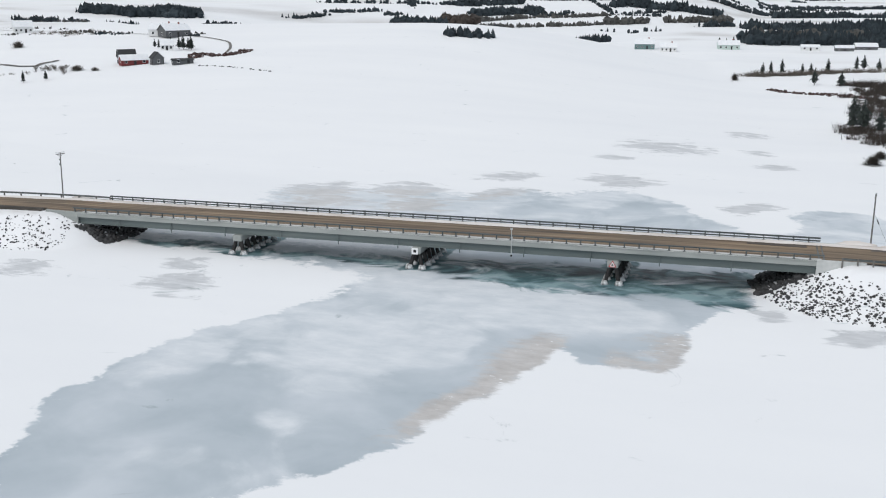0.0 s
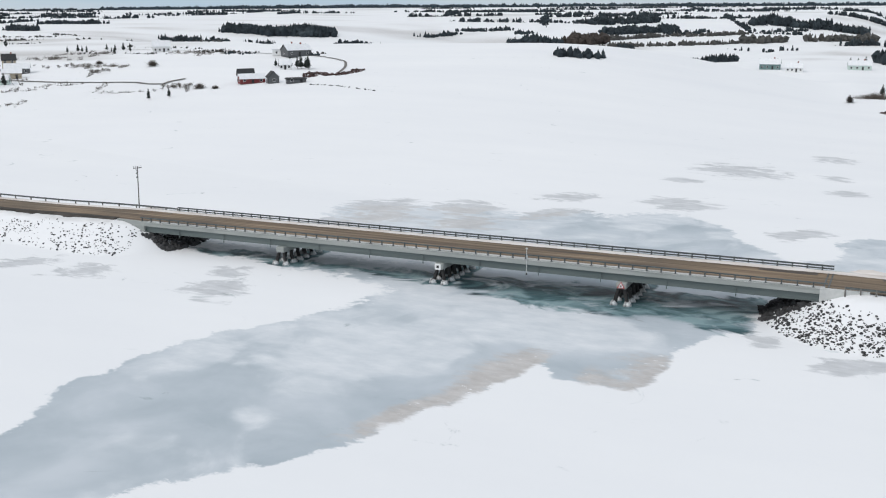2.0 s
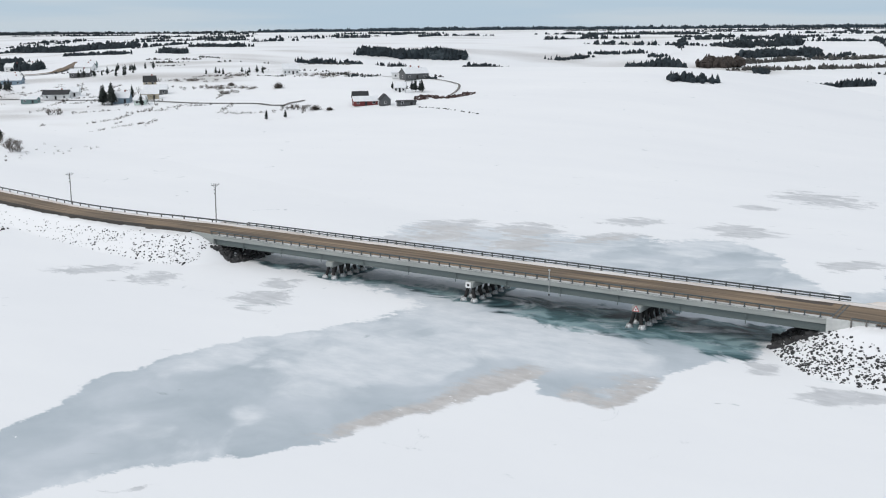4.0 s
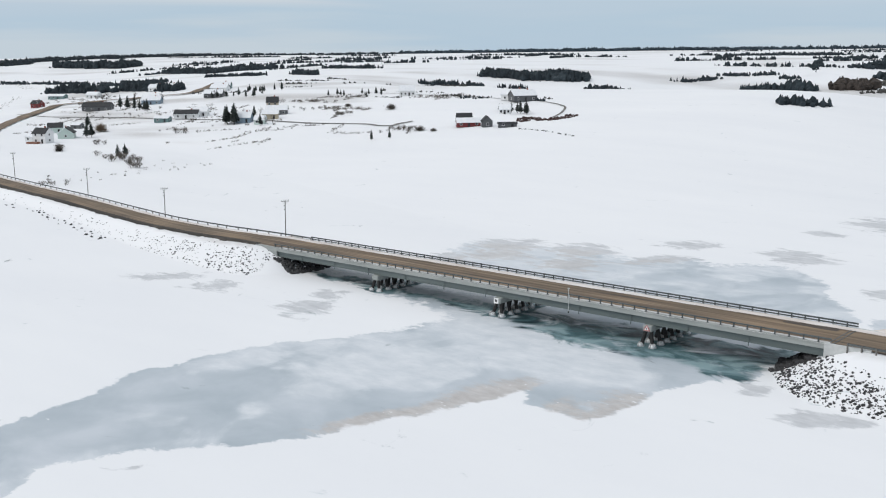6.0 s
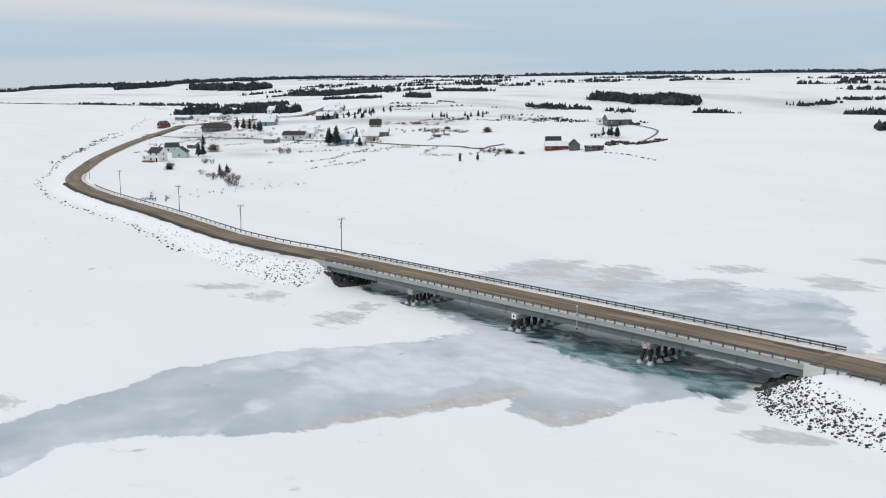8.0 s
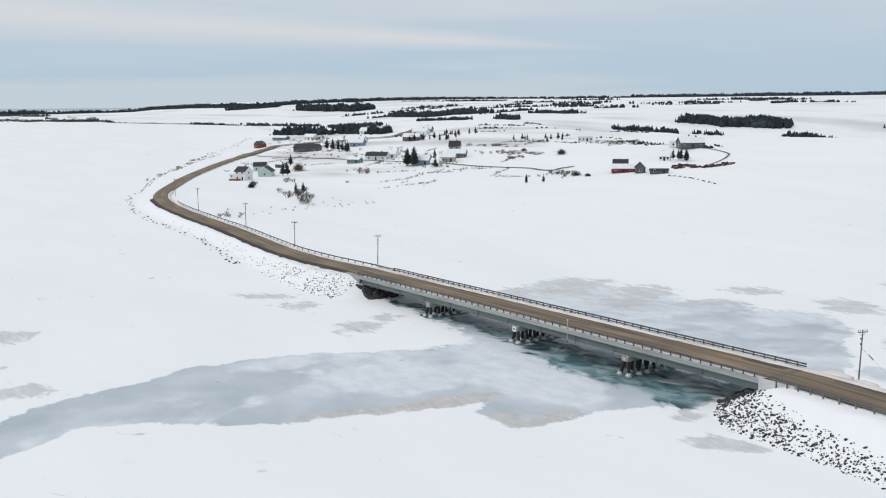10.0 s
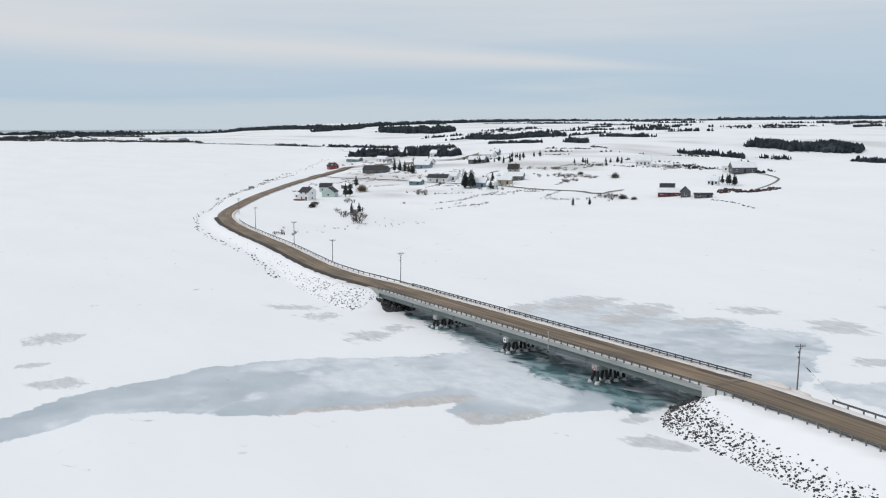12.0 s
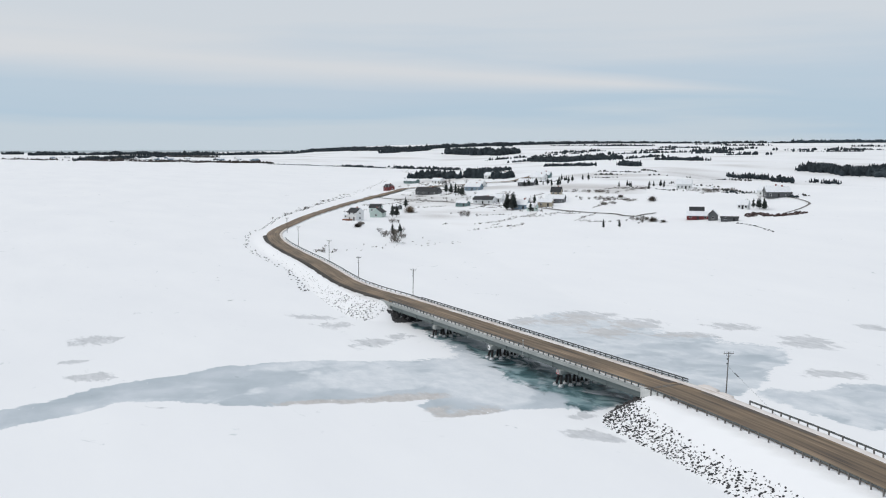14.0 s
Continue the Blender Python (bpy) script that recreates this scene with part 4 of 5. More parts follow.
HOUSES = [
    (-364.6, 110.8, 25, 7, 6.5, 4.9, W_white, (R_dark, S), 2.4, 2, True, True, "white two-storey house with a red-brown deck", 2),
    (-377, 112.6, 25, 6.5, 5.4, 2.6, W_white, (S, S), 1.2, 2, False, False, "low white annex with a snowy roof", 1),
    (-382, 132.4, -35, 11.8, 7.5, 3.0, W_mint, (S, R_dark), 2.6, 3, True, False, "pale green bungalow with a snow-dusted roof", 1),
    (-420.7, 147.2, 55, 7.5, 6.5, 3.2, W_mint, (R_dark, S), 2.2, 2, False, False, "pale green gabled house with a dark roof", 1),
    (-438.1, 169.6, 20, 6.4, 4.2, 2.4, W_grey, (S, S), 1.2, 1, False, False, "small grey shed with a snowy roof", 1),
    (-649.4, 255.4, 20, 8.2, 6.2, 3.4, W_red, (R_dark, S), 2.4, 2, True, False, "red house with a dark roof beside the road", 2),
    (-719.1, 309.7, 25, 15.1, 6.6, 2.8, W_teal, (S, R_green), 1.6, 4, False, False, "long low green-roofed house", 1),
    (-671, 315.1, 25, 10.6, 7.1, 3.0, W_white, (S, S), 2.2, 3, True, False, "white house with a snowy roof", 1),
    (-542.8, 243.8, 38, 19.2, 8.6, 3.2, W_grey, (R_dark, R_dark), 2.6, 4, True, False, "long dark grey house beside spruces", 1),
    (-399.1, 200.2, 30, 8.5, 4.7, 2.6, W_teal, (S, S), 1.2, 2, False, False, "small green shed half buried in snow", 1),
    (-397.7, 215.7, 40, 13.5, 7.2, 3.0, W_white, (R_dark, S), 2.0, 3, True, False, "white bungalow with a dark roof", 1),
    (-398.4, 225.4, 40, 8.8, 6.1, 3.0, W_white, (S, S), 2.4, 2, False, False, "white garage with a snowy roof", 1),
    (-333, 206.2, 35, 8, 6.2, 3.0, W_blue, (S, R_dark), 2.8, 2, True, False, "blue-grey cottage with a dark roof", 1),
    (-315, 202.4, 35, 5.3, 4.4, 2.6, W_mint, (S, S), 2.0, 2, False, False, "small pale cottage with a snowy roof", 1),
    (-362.1, 249.3, 45, 6.5, 5.7, 5.2, W_beige, (R_dark, R_dark), 3.0, 2, True, False, "tall beige house with a dark roof", 2),
    (-328.3, 219.8, 45, 8.5, 6, 3.0, W_beige, (S, S), 1.8, 2, False, False, "beige outbuilding with a snowy roof", 1),
    (-341.9, 235.7, 45, 11.6, 6.6, 3.0, W_grey, (S, R_dark), 2.2, 3, False, False, "grey farm shed with a snowy roof", 1),
    (-326.2, 324, 45, 9.3, 5.6, 3.4, W_white, (S, S), 3.0, 4, False, False, "white farmhouse with a broad snowy roof", 1),
    (-192.9, 222.2, 48, 10.5, 5.2, 2.2, W_red, (S, S), 1.8, 3, False, False, "long red barn with a snowy roof by the shore", 1),
    (-198.9, 226.5, 48, 6.7, 3.7, 2.8, W_grey, (R_dark, R_dark), 2.6, 2, False, False, "dark-roofed shed behind the red barn", 1),
    (-182.5, 222.6, -42, 4.4, 4.4, 2.8, W_grey, (R_dark, S), 2.2, 2, False, False, "grey gabled boathouse by the shore", 1),
    (-171.1, 222.6, 48, 8, 2.5, 1.8, W_grey, (R_dark, R_dark), 0.5, 2, False, False, "long low dark boat shed by the shore", 1),
    (-24.2, 525.7, 5, 12.2, 7.9, 3.4, W_teal, (S, R_green), 3.0, 4, True, False, "long teal house beyond the inlet", 1),
    (-8.3, 511.6, 5, 9.7, 7.1, 2.8, W_white, (S, S), 2.6, 4, True, False, "white house with a snowy roof on the shore", 1),
    (26.1, 540.6, 8, 13.1, 7.8, 3.0, W_mint, (S, S), 2.6, 4, True, False, "pale house with a wide snowy roof", 1),
    (75.2, 550.3, 4, 10.8, 6.3, 2.2, W_white, (S, S), 1.4, 3, False, False, "low white cabin with a snowy roof", 1),
    (94.8, 546.5, 4, 10.8, 6.3, 2.2, W_grey, (S, S), 1.4, 3, False, False, "low grey cabin with a snowy roof", 1),
    (108.7, 565.2, 6, 13.1, 7.5, 2.2, W_grey, (S, S), 2.0, 4, False, False, "wide house with a deep snowy roof", 1),
    (-198.8, 256.7, 30, 5.1, 3.8, 2.6, W_white, (S, S), 2.2, 3, False, False, "white farmhouse in front of spruces", 1),
]
for hx, hy, hr, hw_, hd, hh, wl_, rf, rh, wi, ch, po_, lab, st in HOUSES:
    house(hx, hy, hr, hw_, hd, hh, wl_, rf, rh, wi, ch, po_, lab, storeys=st)


# ---- trees ----
def conifer_mesh(seed, h=9.0, levels=13):
    """Trunk and a ragged crown of many drooping boughs."""
    rng = random.Random(seed)
    tr = rod(bmesh.new(), (0, 0, -0.4), (0, 0, h * 0.96), h * 0.02, 0.03, 6)
    verts, faces = [], []
    for k in range(levels):
        f = k / (levels - 1)
        z = h * (0.2 + 0.78 * f)
        r = h * 0.25 * min(1.0, 0.55 + 1.8 * f) * (1 - f) ** 0.62 * rng.uniform(0.75, 1.2) + 0.1
        nb = max(4, int(11 * (1 - f)) + 3)
        for j in range(nb):
            a = 6.283 * j / nb + rng.uniform(-0.4, 0.4)
            rr = r * rng.uniform(0.4, 1.3)
            wdt = rr * rng.uniform(0.22, 0.4)
            c, s = math.cos(a), math.sin(a)
            tip = (c * rr, s * rr, z - rr * rng.uniform(0.25, 0.55))
            b = len(verts)
            up = h * 0.05
            verts += [(0, 0, z + up), (c * rr * 0.6 - s * wdt, s * rr * 0.6 + c * wdt, z - rr * 0.3), (c * rr * 0.6 + s * wdt, s * rr * 0.6 - c * wdt, z - rr * 0.3), tip, (c * rr * 0.5, s * rr * 0.5, z + up * 0.2)]
            faces += [(b, b + 1, b + 4), (b, b + 4, b + 2), (b + 4, b + 1, b + 3), (b + 4, b + 3, b + 2), (b + 1, b + 2, b + 3)]
    return tr, verts, faces


PROTO = {}


def place(kind, maker, x, y, s, rz):
    z = height(x, y) - 0.1
    if kind not in PROTO:
        PROTO[kind] = maker()
        ob = PROTO[kind]
    else:
        ob = copy_thing(PROTO[kind], pose(0, 0, 0))
    ob.matrix_basis = pose(x, y, z, 0, 0, rz) @ Matrix.Diagonal((s, s, s, 1))
    return ob


def make_conifer(seed):
    def f():
        tr, v, fc = conifer_mesh(seed)
        top = empty("spruce_tree", 0, 0, 0)
        part("trunk", tr, M_bark, top)
        poly_mesh("crown", v, fc, M_conifer, top)
        return tagged(top, "dark ragged spruce standing in snow", "tree", "spruces")
    return f


def make_bare(seed, h=6.0, spread=0.5, stems=5, name="bare_tree", label="leafless grey-brown deciduous tree"):
    def f():
        rng = random.Random(seed)
        top = empty(name, 0, 0, 0)
        trunk, twigs = bmesh.new(), bmesh.new()

        def grow(p, d, ln, r, depth):
            q = p + d * ln
            rod(trunk if depth < 2 else twigs, p, q, r, r * 0.6, 5 if depth < 2 else 3)
            if depth < 4:
                for _ in range(3 if depth < 3 else 4):
                    nd = (d + Vector((rng.uniform(-1, 1), rng.uniform(-1, 1), rng.uniform(-0.2, 0.7))) * spread * 1.1).normalized()
                    grow(p.lerp(q, rng.uniform(0.55, 1)), nd, ln * rng.uniform(0.5, 0.78), r * 0.55, depth + 1)
        for _ in range(stems):
            d = Vector((rng.uniform(-1, 1) * spread, rng.uniform(-1, 1) * spread, 1)).normalized()
            grow(Vector((rng.uniform(-.2, .2) * stems * 0.5, rng.uniform(-.2, .2) * stems * 0.5, -0.2)), d, h * 0.38, h * 0.02, 0)
        part("trunk", trunk, M_bark, top)
        part("crown", twigs, M_twig, top)
        return tagged(top, label, "tree" if name == "bare_tree" else "shrub", name + "s")
    return f


def bush(x, y, w, h, mat, label, seed):
    """A domed bush of very many fine twigs on a few stems."""
    rng = random.Random(seed)
    top = empty("round_bush", x, y, height(x, y) - 0.1)
    stems = bmesh.new()
    for _ in range(7):
        rod(stems, (rng.gauss(0, 0.12) * w, rng.gauss(0, 0.12) * w, -0.1), (rng.gauss(0, 0.2) * w, rng.gauss(0, 0.2) * w, h * 0.6), 0.06, 0.03, 5)
    part("stem", stems, M_bark, top)
    verts, faces = [], []
    for _ in range(900):
        a, e, r = rng.uniform(0, 6.28), math.asin(rng.uniform(0.02, 1)), rng.uniform(0.55, 1.06)
        d = Vector((math.cos(a) * math.cos(e) * w / 2, math.sin(a) * math.cos(e) * w / 2, math.sin(e) * h))
        side = Vector((-d.y, d.x, 0)).normalized() * rng.uniform(0.02, 0.06) * w * 0.25
        q = d * r
        p = d * (r * rng.uniform(0.35, 0.7)) + Vector((rng.gauss(0, 0.04), rng.gauss(0, 0.04), 0)) * w
        b = len(verts)
        verts += [tuple(p - side), tuple(p + side), tuple(q)]
        faces.append((b, b + 1, b + 2))
    poly_mesh("crown", verts, faces, mat, top)
    return tagged(top, label, "bush", "round bushes")


def tufts(spots, h0, h1, label, seed, mat, blades=9, spread=0.3, name="dry_weeds", category="weeds"):
    """Twiggy weeds and low hedges: fans of thin upright blades, as one mass."""
    rng = random.Random(seed)
    verts, faces = [], []
    for x, y in spots:
        z, h = height(x, y) - 0.05, rng.uniform(h0, h1)
        for _ in range(blades):
            a, lean, w = rng.uniform(0, 6.28), rng.uniform(0.1, 0.9), rng.uniform(0.03, 0.10)
            c, s_ = math.cos(a), math.sin(a)
            px, py, hh = x + rng.gauss(0, spread), y + rng.gauss(0, spread), h * rng.uniform(0.5, 1.1)
            b = len(verts)
            verts += [(px - s_ * w, py + c * w, z), (px + s_ * w, py - c * w, z), (px + c * lean * hh, py + s_ * lean * hh, z + hh)]
            faces.append((b, b + 1, b + 2))
    return tagged(poly_mesh(name, verts, faces, mat), label, category, kind="stuff")


def thicket(spots, h0, h1, label, seed, mat):
    """A tangle of leafless scrub."""
    return tufts(spots, h0, h1, label, seed, mat, 46, 0.9, "leafless_thicket", "scrub")


RNG = random.Random(12)


def conifers(spots, s0=0.7, s1=1.2):
    for x, y in spots:
        k = RNG.randrange(4)
        place("c%d" % k, make_conifer(k), x, y, RNG.uniform(s0, s1), RNG.uniform(0, 360))


def bares(spots, s0=0.7, s1=1.2, shrub=True):
    for x, y in spots:
        k = RNG.randrange(3)
        if shrub:
            place("s%d" % k, make_bare(40 + k, 3.2, 0.9, 7, "bare_shrub", "tangled leafless shrub poking through snow"), x, y, RNG.uniform(s0, s1), RNG.uniform(0, 360))
        else:
            place("t%d" % k, make_bare(60 + k, 7.5, 0.55, 1), x, y, RNG.uniform(s0, s1), RNG.uniform(0, 360))


def scatter(n, x0, y0, x1, y1, depth):
    """Spots along a line, spread to both sides."""
    out = []
    for _ in range(n):
        t = RNG.random()
        out.append((x0 + (x1 - x0) * t + RNG.gauss(0, depth), y0 + (y1 - y0) * t + RNG.gauss(0, depth)))
    return out


conifers([(-339.7, 199.2), (-340.9, 201), (-336.8, 198), (-334.7, 201.2), (-331.8, 198.5), (-333.9, 200)], 1.04, 1.36)
conifers([(-309.5, 197.8), (-343.8, 221.4)], 0.70, 0.88)
conifers([(-518.2, 251.7), (-506.8, 249.8), (-496.6, 247.3), (-487.4, 244.9), (-480.9, 242.7), (-529.8, 253.2)], 0.82, 1.09)
conifers([(-441.8, 178.1), (-372.8, 138.1), (-375, 141.9)], 0.74, 1.06)
conifers([(-211.6, 179.7), (-206, 185.1)], 0.43, 0.51)
conifers([(-195.3, 264.1), (-198.3, 265.7), (-191.1, 264), (-193.8, 265.8), (-203.5, 267.6), (-190.5, 262.4)], 0.58, 0.77)
conifers([(-212.2, 271.6), (-215.6, 273.7)], 0.39, 0.52)
conifers([(-271.4, 93.9), (-275.9, 100)], 0.58, 0.73)
bares(scatter(22, -280.4, 98.8, -237.4, 82.1, 3), 0.84, 1.37)
bares(scatter(8, -334.7, 102.1, -325, 98.9, 1.2), 0.75, 1.07)
bares(scatter(14, -205.4, 198.4, -227.6, 212.4, 4), 0.41, 0.74)
thicket(scatter(20, -331.4, 259.9, -293.4, 259.4, 3), 0.8, 2.1, "grey leafless scrub in snowy fields", 52, M_twig)
bares(scatter(10, -218.4, 37, -230.7, 44.3, 3), 0.42, 0.74)
bares([(-409.3, 238.6), (-410.9, 241.5), (-594.7, 304.8), (-598.3, 307.4), (-588.7, 301.6), (-368.3, 231.5), (-326.2, 223.6), (-343.8, 227.5), (-307, 201.2)], 0.68, 1.02, False)
bares([(-352.4, 219.5), (-344.6, 219.8), (-305.2, 202.7), (-345.8, 227), (-328.3, 210.5)], 0.79, 1.13, False)
bares(scatter(16, -407, 71.6, -650.4, 213.7, 3), 0.44, 0.89)
bares(scatter(20, -512.5, 235.7, -370, 220.7, 14), 0.48, 0.95)
bares(scatter(16, -384.3, 197.9, -282.3, 200.2, 10), 0.38, 0.75)
thicket(scatter(34, -703.8, 310.6, -534.7, 252.3, 10), 0.7, 2.2, "grey leafless scrub beside the road", 51, M_twig)
bares([(-338.3, 167.5), (-340.4, 169.1), (-331.9, 168.1), (-335.2, 169.9)], 1.17, 1.56)
bares([(-333.9, 120.9), (-336.9, 123.1), (-330.1, 123)], 0.95, 1.27)
bares(scatter(10, -232.1, 210.1, -213.5, 209.9, 2.5), 0.58, 0.90)
bares(scatter(9, -302.4, 241.7, -287, 241.8, 2.5), 0.62, 0.94)
bares(scatter(14, -355.9, 263.4, -316.6, 260.1, 4), 0.54, 0.85)
thicket(scatter(26, -405.9, 293.1, -352.5, 292.2, 6), 0.7, 2.2, "grey leafless scrub in snowy fields", 47, M_twig)
thicket(scatter(20, -400.8, 315.3, -351.4, 314, 6), 0.7, 2.1, "grey leafless scrub in snowy fields", 48, M_twig)
thicket(scatter(30, -316.3, 317.9, -279.7, 314.5, 5), 0.7, 2, "grey leafless scrub in snowy fields", 49, M_twig)
thicket(scatter(26, -588.7, 289.9, -531.8, 271.6, 5), 0.9, 2.6, "grey leafless scrub in snowy fields", 50, M_twig)
bares(scatter(14, -677.4, 321.2, -639.2, 308.9, 5), 0.78, 1.22)
conifers(scatter(14, -503.9, 312.6, -457.2, 319.7, 6), 0.44, 0.73)
conifers(scatter(12, -392.4, 329.6, -352.8, 326.6, 5), 0.33, 0.59)
conifers(scatter(9, -519.3, 348.5, -482.7, 350, 5), 0.47, 0.74)
bush(-402.6, 163.3, 11, 5.5, M_dry, "large round brown leafless willow bush", 1)
bush(-279.8, 262.2, 7.9, 3.6, M_twig, "round grey leafless bush in a snowy field", 2)
bush(-321.5, 270.3, 6.5, 2.2, M_twig, "low grey leafless bush in a snowy field", 3)
bush(-208.7, 207.4, 7.2, 2.6, M_twig, "low grey leafless bush by the shore", 4)
bush(-200.3, 207.1, 4.8, 1.7, M_twig, "low grey leafless bush by the shore", 5)
bush(-317.7, 93.2, 5.4, 2.8, M_bark, "dark tangled leafless bush in deep snow", 6)
bush(-320.9, 95.6, 3.8, 2.1, M_twig, "small leafless bush in deep snow", 7)
# right shore
conifers([(71.7, 174), (73.9, 166.3)], 1.02, 1.12)
conifers([(77.5, 159.8), (74.5, 191.6), (82.4, 153.1), (82.9, 168), (84.6, 181.1), (93.6, 151.2), (89.6, 218.8), (99, 180)], 0.57, 0.95)
thicket(scatter(70, 70.6, 174.2, 78, 144.9, 2.6) + scatter(60, 78, 144.9, 108, 135, 4), 1, 2.6, "dark brown leafless scrub on the shore", 41, M_brush)
thicket(scatter(90, 80.5, 189, 85.8, 249.2, 3.5) + scatter(80, 83.7, 181.2, 92.5, 244.9, 4), 1.1, 2.8, "dark brown leafless scrub on the shore", 42, M_brush)
thicket(scatter(110, 83.4, 259.5, 98, 297.5, 4), 1.2, 3.1, "dark brown leafless scrub on the shore", 43, M_brush)
thicket(scatter(80, 79.1, 302.4, 99.7, 303.5, 3), 1.1, 3, "dark brown leafless scrub on the shore", 44, M_brush)
bush(71.7, 114.4, 5.8, 2.7, M_bark, "dark tangled leafless bush on the shore", 8)
bush(74.3, 124.4, 4.9, 2.3, M_bark, "dark tangled leafless bush on the shore", 9)
conifers([(67.1, 304.3), (76.8, 298.7)], 0.75, 0.89)
bush(35.8, 319.9, 4.6, 3.9, M_bark, "dark dense bush on the snowy shore", 10)
thicket(scatter(110, 39.6, 331.8, 78.5, 366.5, 1.6), 1.3, 3.2, "grey leafless hedge in snow", 45, M_twig)
thicket(scatter(50, 78.4, 368.4, 108.9, 383.2, 1.6), 1.1, 3, "grey leafless hedge in snow", 46, M_twig)
conifers([(47.1, 348.9), (50.6, 353.3), (55.4, 355.8), (64.3, 360.1), (68, 360.8), (75.6, 367.5), (89.4, 387.3), (92.7, 388.3), (98.8, 383.5)], 0.56, 0.88)
conifers([(20.3, 548), (24.3, 554.9), (28.7, 554.3)], 0.69, 0.95)


def along_line(pts, reach):
    """An acceptance rule: stones lie within reach of a line."""
    q = curve_through([(a, b, 0) for a, b in pts], 2.0)[:, :2]
    return lambda x, y, z: 1.0 if float(np.min(np.hypot(q[:, 0] - x, q[:, 1] - y))) < reach else 0.0


rocks("red_bank", 300, (42, 93, 236, 300), along_line([(50.9, 292.8), (58.1, 285), (64.3, 282.1), (69.6, 277.8), (75.5, 269.4), (81.8, 257.6), (83.7, 254.4), (85, 244.2)], 2.3), 0.3, 1.1, M_redbank, "red sandstone bank showing through snow", 21)
rocks("red_bank", 240, (-183, -153, 231, 266), along_line([(-161.9, 258.2), (-163.3, 251.9), (-166.1, 244.8), (-175.2, 243.4), (-174.7, 239.3)], 3.0), 0.4, 1.5, M_redbank, "red-brown eroded shore bank", 22)
rocks("breakwater", 90, (-169, -116, 196, 226), along_line([(-161.1, 218.2), (-146.8, 214.9), (-124.5, 204.3)], 0.7), 0.25, 0.6, M_rock, "low line of dark stones across the ice edge", 23)
rocks("shore_stones", 160, (-345, -272, 549, 620), along_line([(-337.8, 560.7), (-304.4, 557.5), (-280.2, 612.5)], 2.0), 0.4, 1.3, M_rock, "thin dark ledge along the far shore", 24)
rocks("shore_stones", 700, (-624, -112, -6, 211), along_line([(-118, -3.5), (-145, 1.5), (-170.1, 6.5), (-193.3, 9.1), (-239.8, 13.6), (-285.0, 22.4), (-324.8, 35.5), (-366.1, 56.2), (-434.1, 88.7), (-490.6, 122.0), (-561.3, 165.4), (-620.6, 207.3)], 1.6), 0.2, 0.6, M_rock, "dark stones along the snowy shore", 25)
thicket([(-572.8, 164.4), (-570.9, 165.3), (-510.2, 131.1), (-506.9, 128.8), (-482.1, 116.2), (-451.3, 96.7)], 0.8, 1.8, "dark scrub clumps on the shore of the bend", 53, M_brush)


# ---- woods ----
def woods(spots, hmin, hmax, label, seed, mat=None, spruce=0.25):
    """A wood of many small ragged trees, as one mass."""
    rng = random.Random(seed)
    verts, faces = [], []
    swell = vnoise(np.array([q[0] for q in spots]) * 0.25, np.array([q[1] for q in spots]) * 0.25, 5.0, 3, 4.0).tolist()
    for (x, y), up in zip(spots, swell):
        z, h = height(x, y) - 0.5, rng.uniform(hmin, hmax) * (0.5 + 0.95 * up)
        if rng.random() < 0.3:
            h *= rng.uniform(0.3, 0.6)
        w = h * rng.uniform(0.15, 0.3)
        a0 = rng.uniform(0, 6.28)
        if rng.random() < spruce:
            for k in range(3):
                zb, zt, r = z + h * (0.02 + 0.24 * k), z + h * (0.62 + 0.19 * k), w * (1.2 - 0.25 * k)
                b = len(verts)
                verts.append((x + rng.uniform(-.1, .1) * w, y + rng.uniform(-.1, .1) * w, zt))
                for j in range(5):
                    rr = r * rng.uniform(0.6, 1.3)
                    verts.append((x + rr * math.cos(a0 + 1.2566 * j), y + rr * math.sin(a0 + 1.2566 * j), zb + rng.uniform(0, 0.12) * h))
                faces += [(b, b + 1 + j, b + 1 + (j + 1) % 5) for j in range(5)]
            continue
        h *= rng.uniform(0.55, 0.9)
        rings = ((0.0, 0.5), (0.3, 1.1), (0.65, 1.15), (0.9, 0.6))
        b = len(verts)
        for f, q in rings:
            for j in range(6):
                rr = w * 1.25 * q * rng.uniform(0.6, 1.35)
                verts.append((x + rr * math.cos(a0 + 1.0472 * j), y + rr * math.sin(a0 + 1.0472 * j), z + h * (f + rng.uniform(-0.1, 0.12))))
        verts.append((x + rng.uniform(-.3, .3) * w, y + rng.uniform(-.3, .3) * w, z + h * rng.uniform(0.95, 1.15)))
        for k in range(3):
            faces += [(b + 6 * k + j, b + 6 * k + (j + 1) % 6, b + 6 * k + 6 + (j + 1) % 6, b + 6 * k + 6 + j) for j in range(6)]
        faces += [(b + 18 + j, b + 18 + (j + 1) % 6, b + 24) for j in range(6)]
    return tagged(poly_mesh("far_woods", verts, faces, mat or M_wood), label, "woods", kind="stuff")


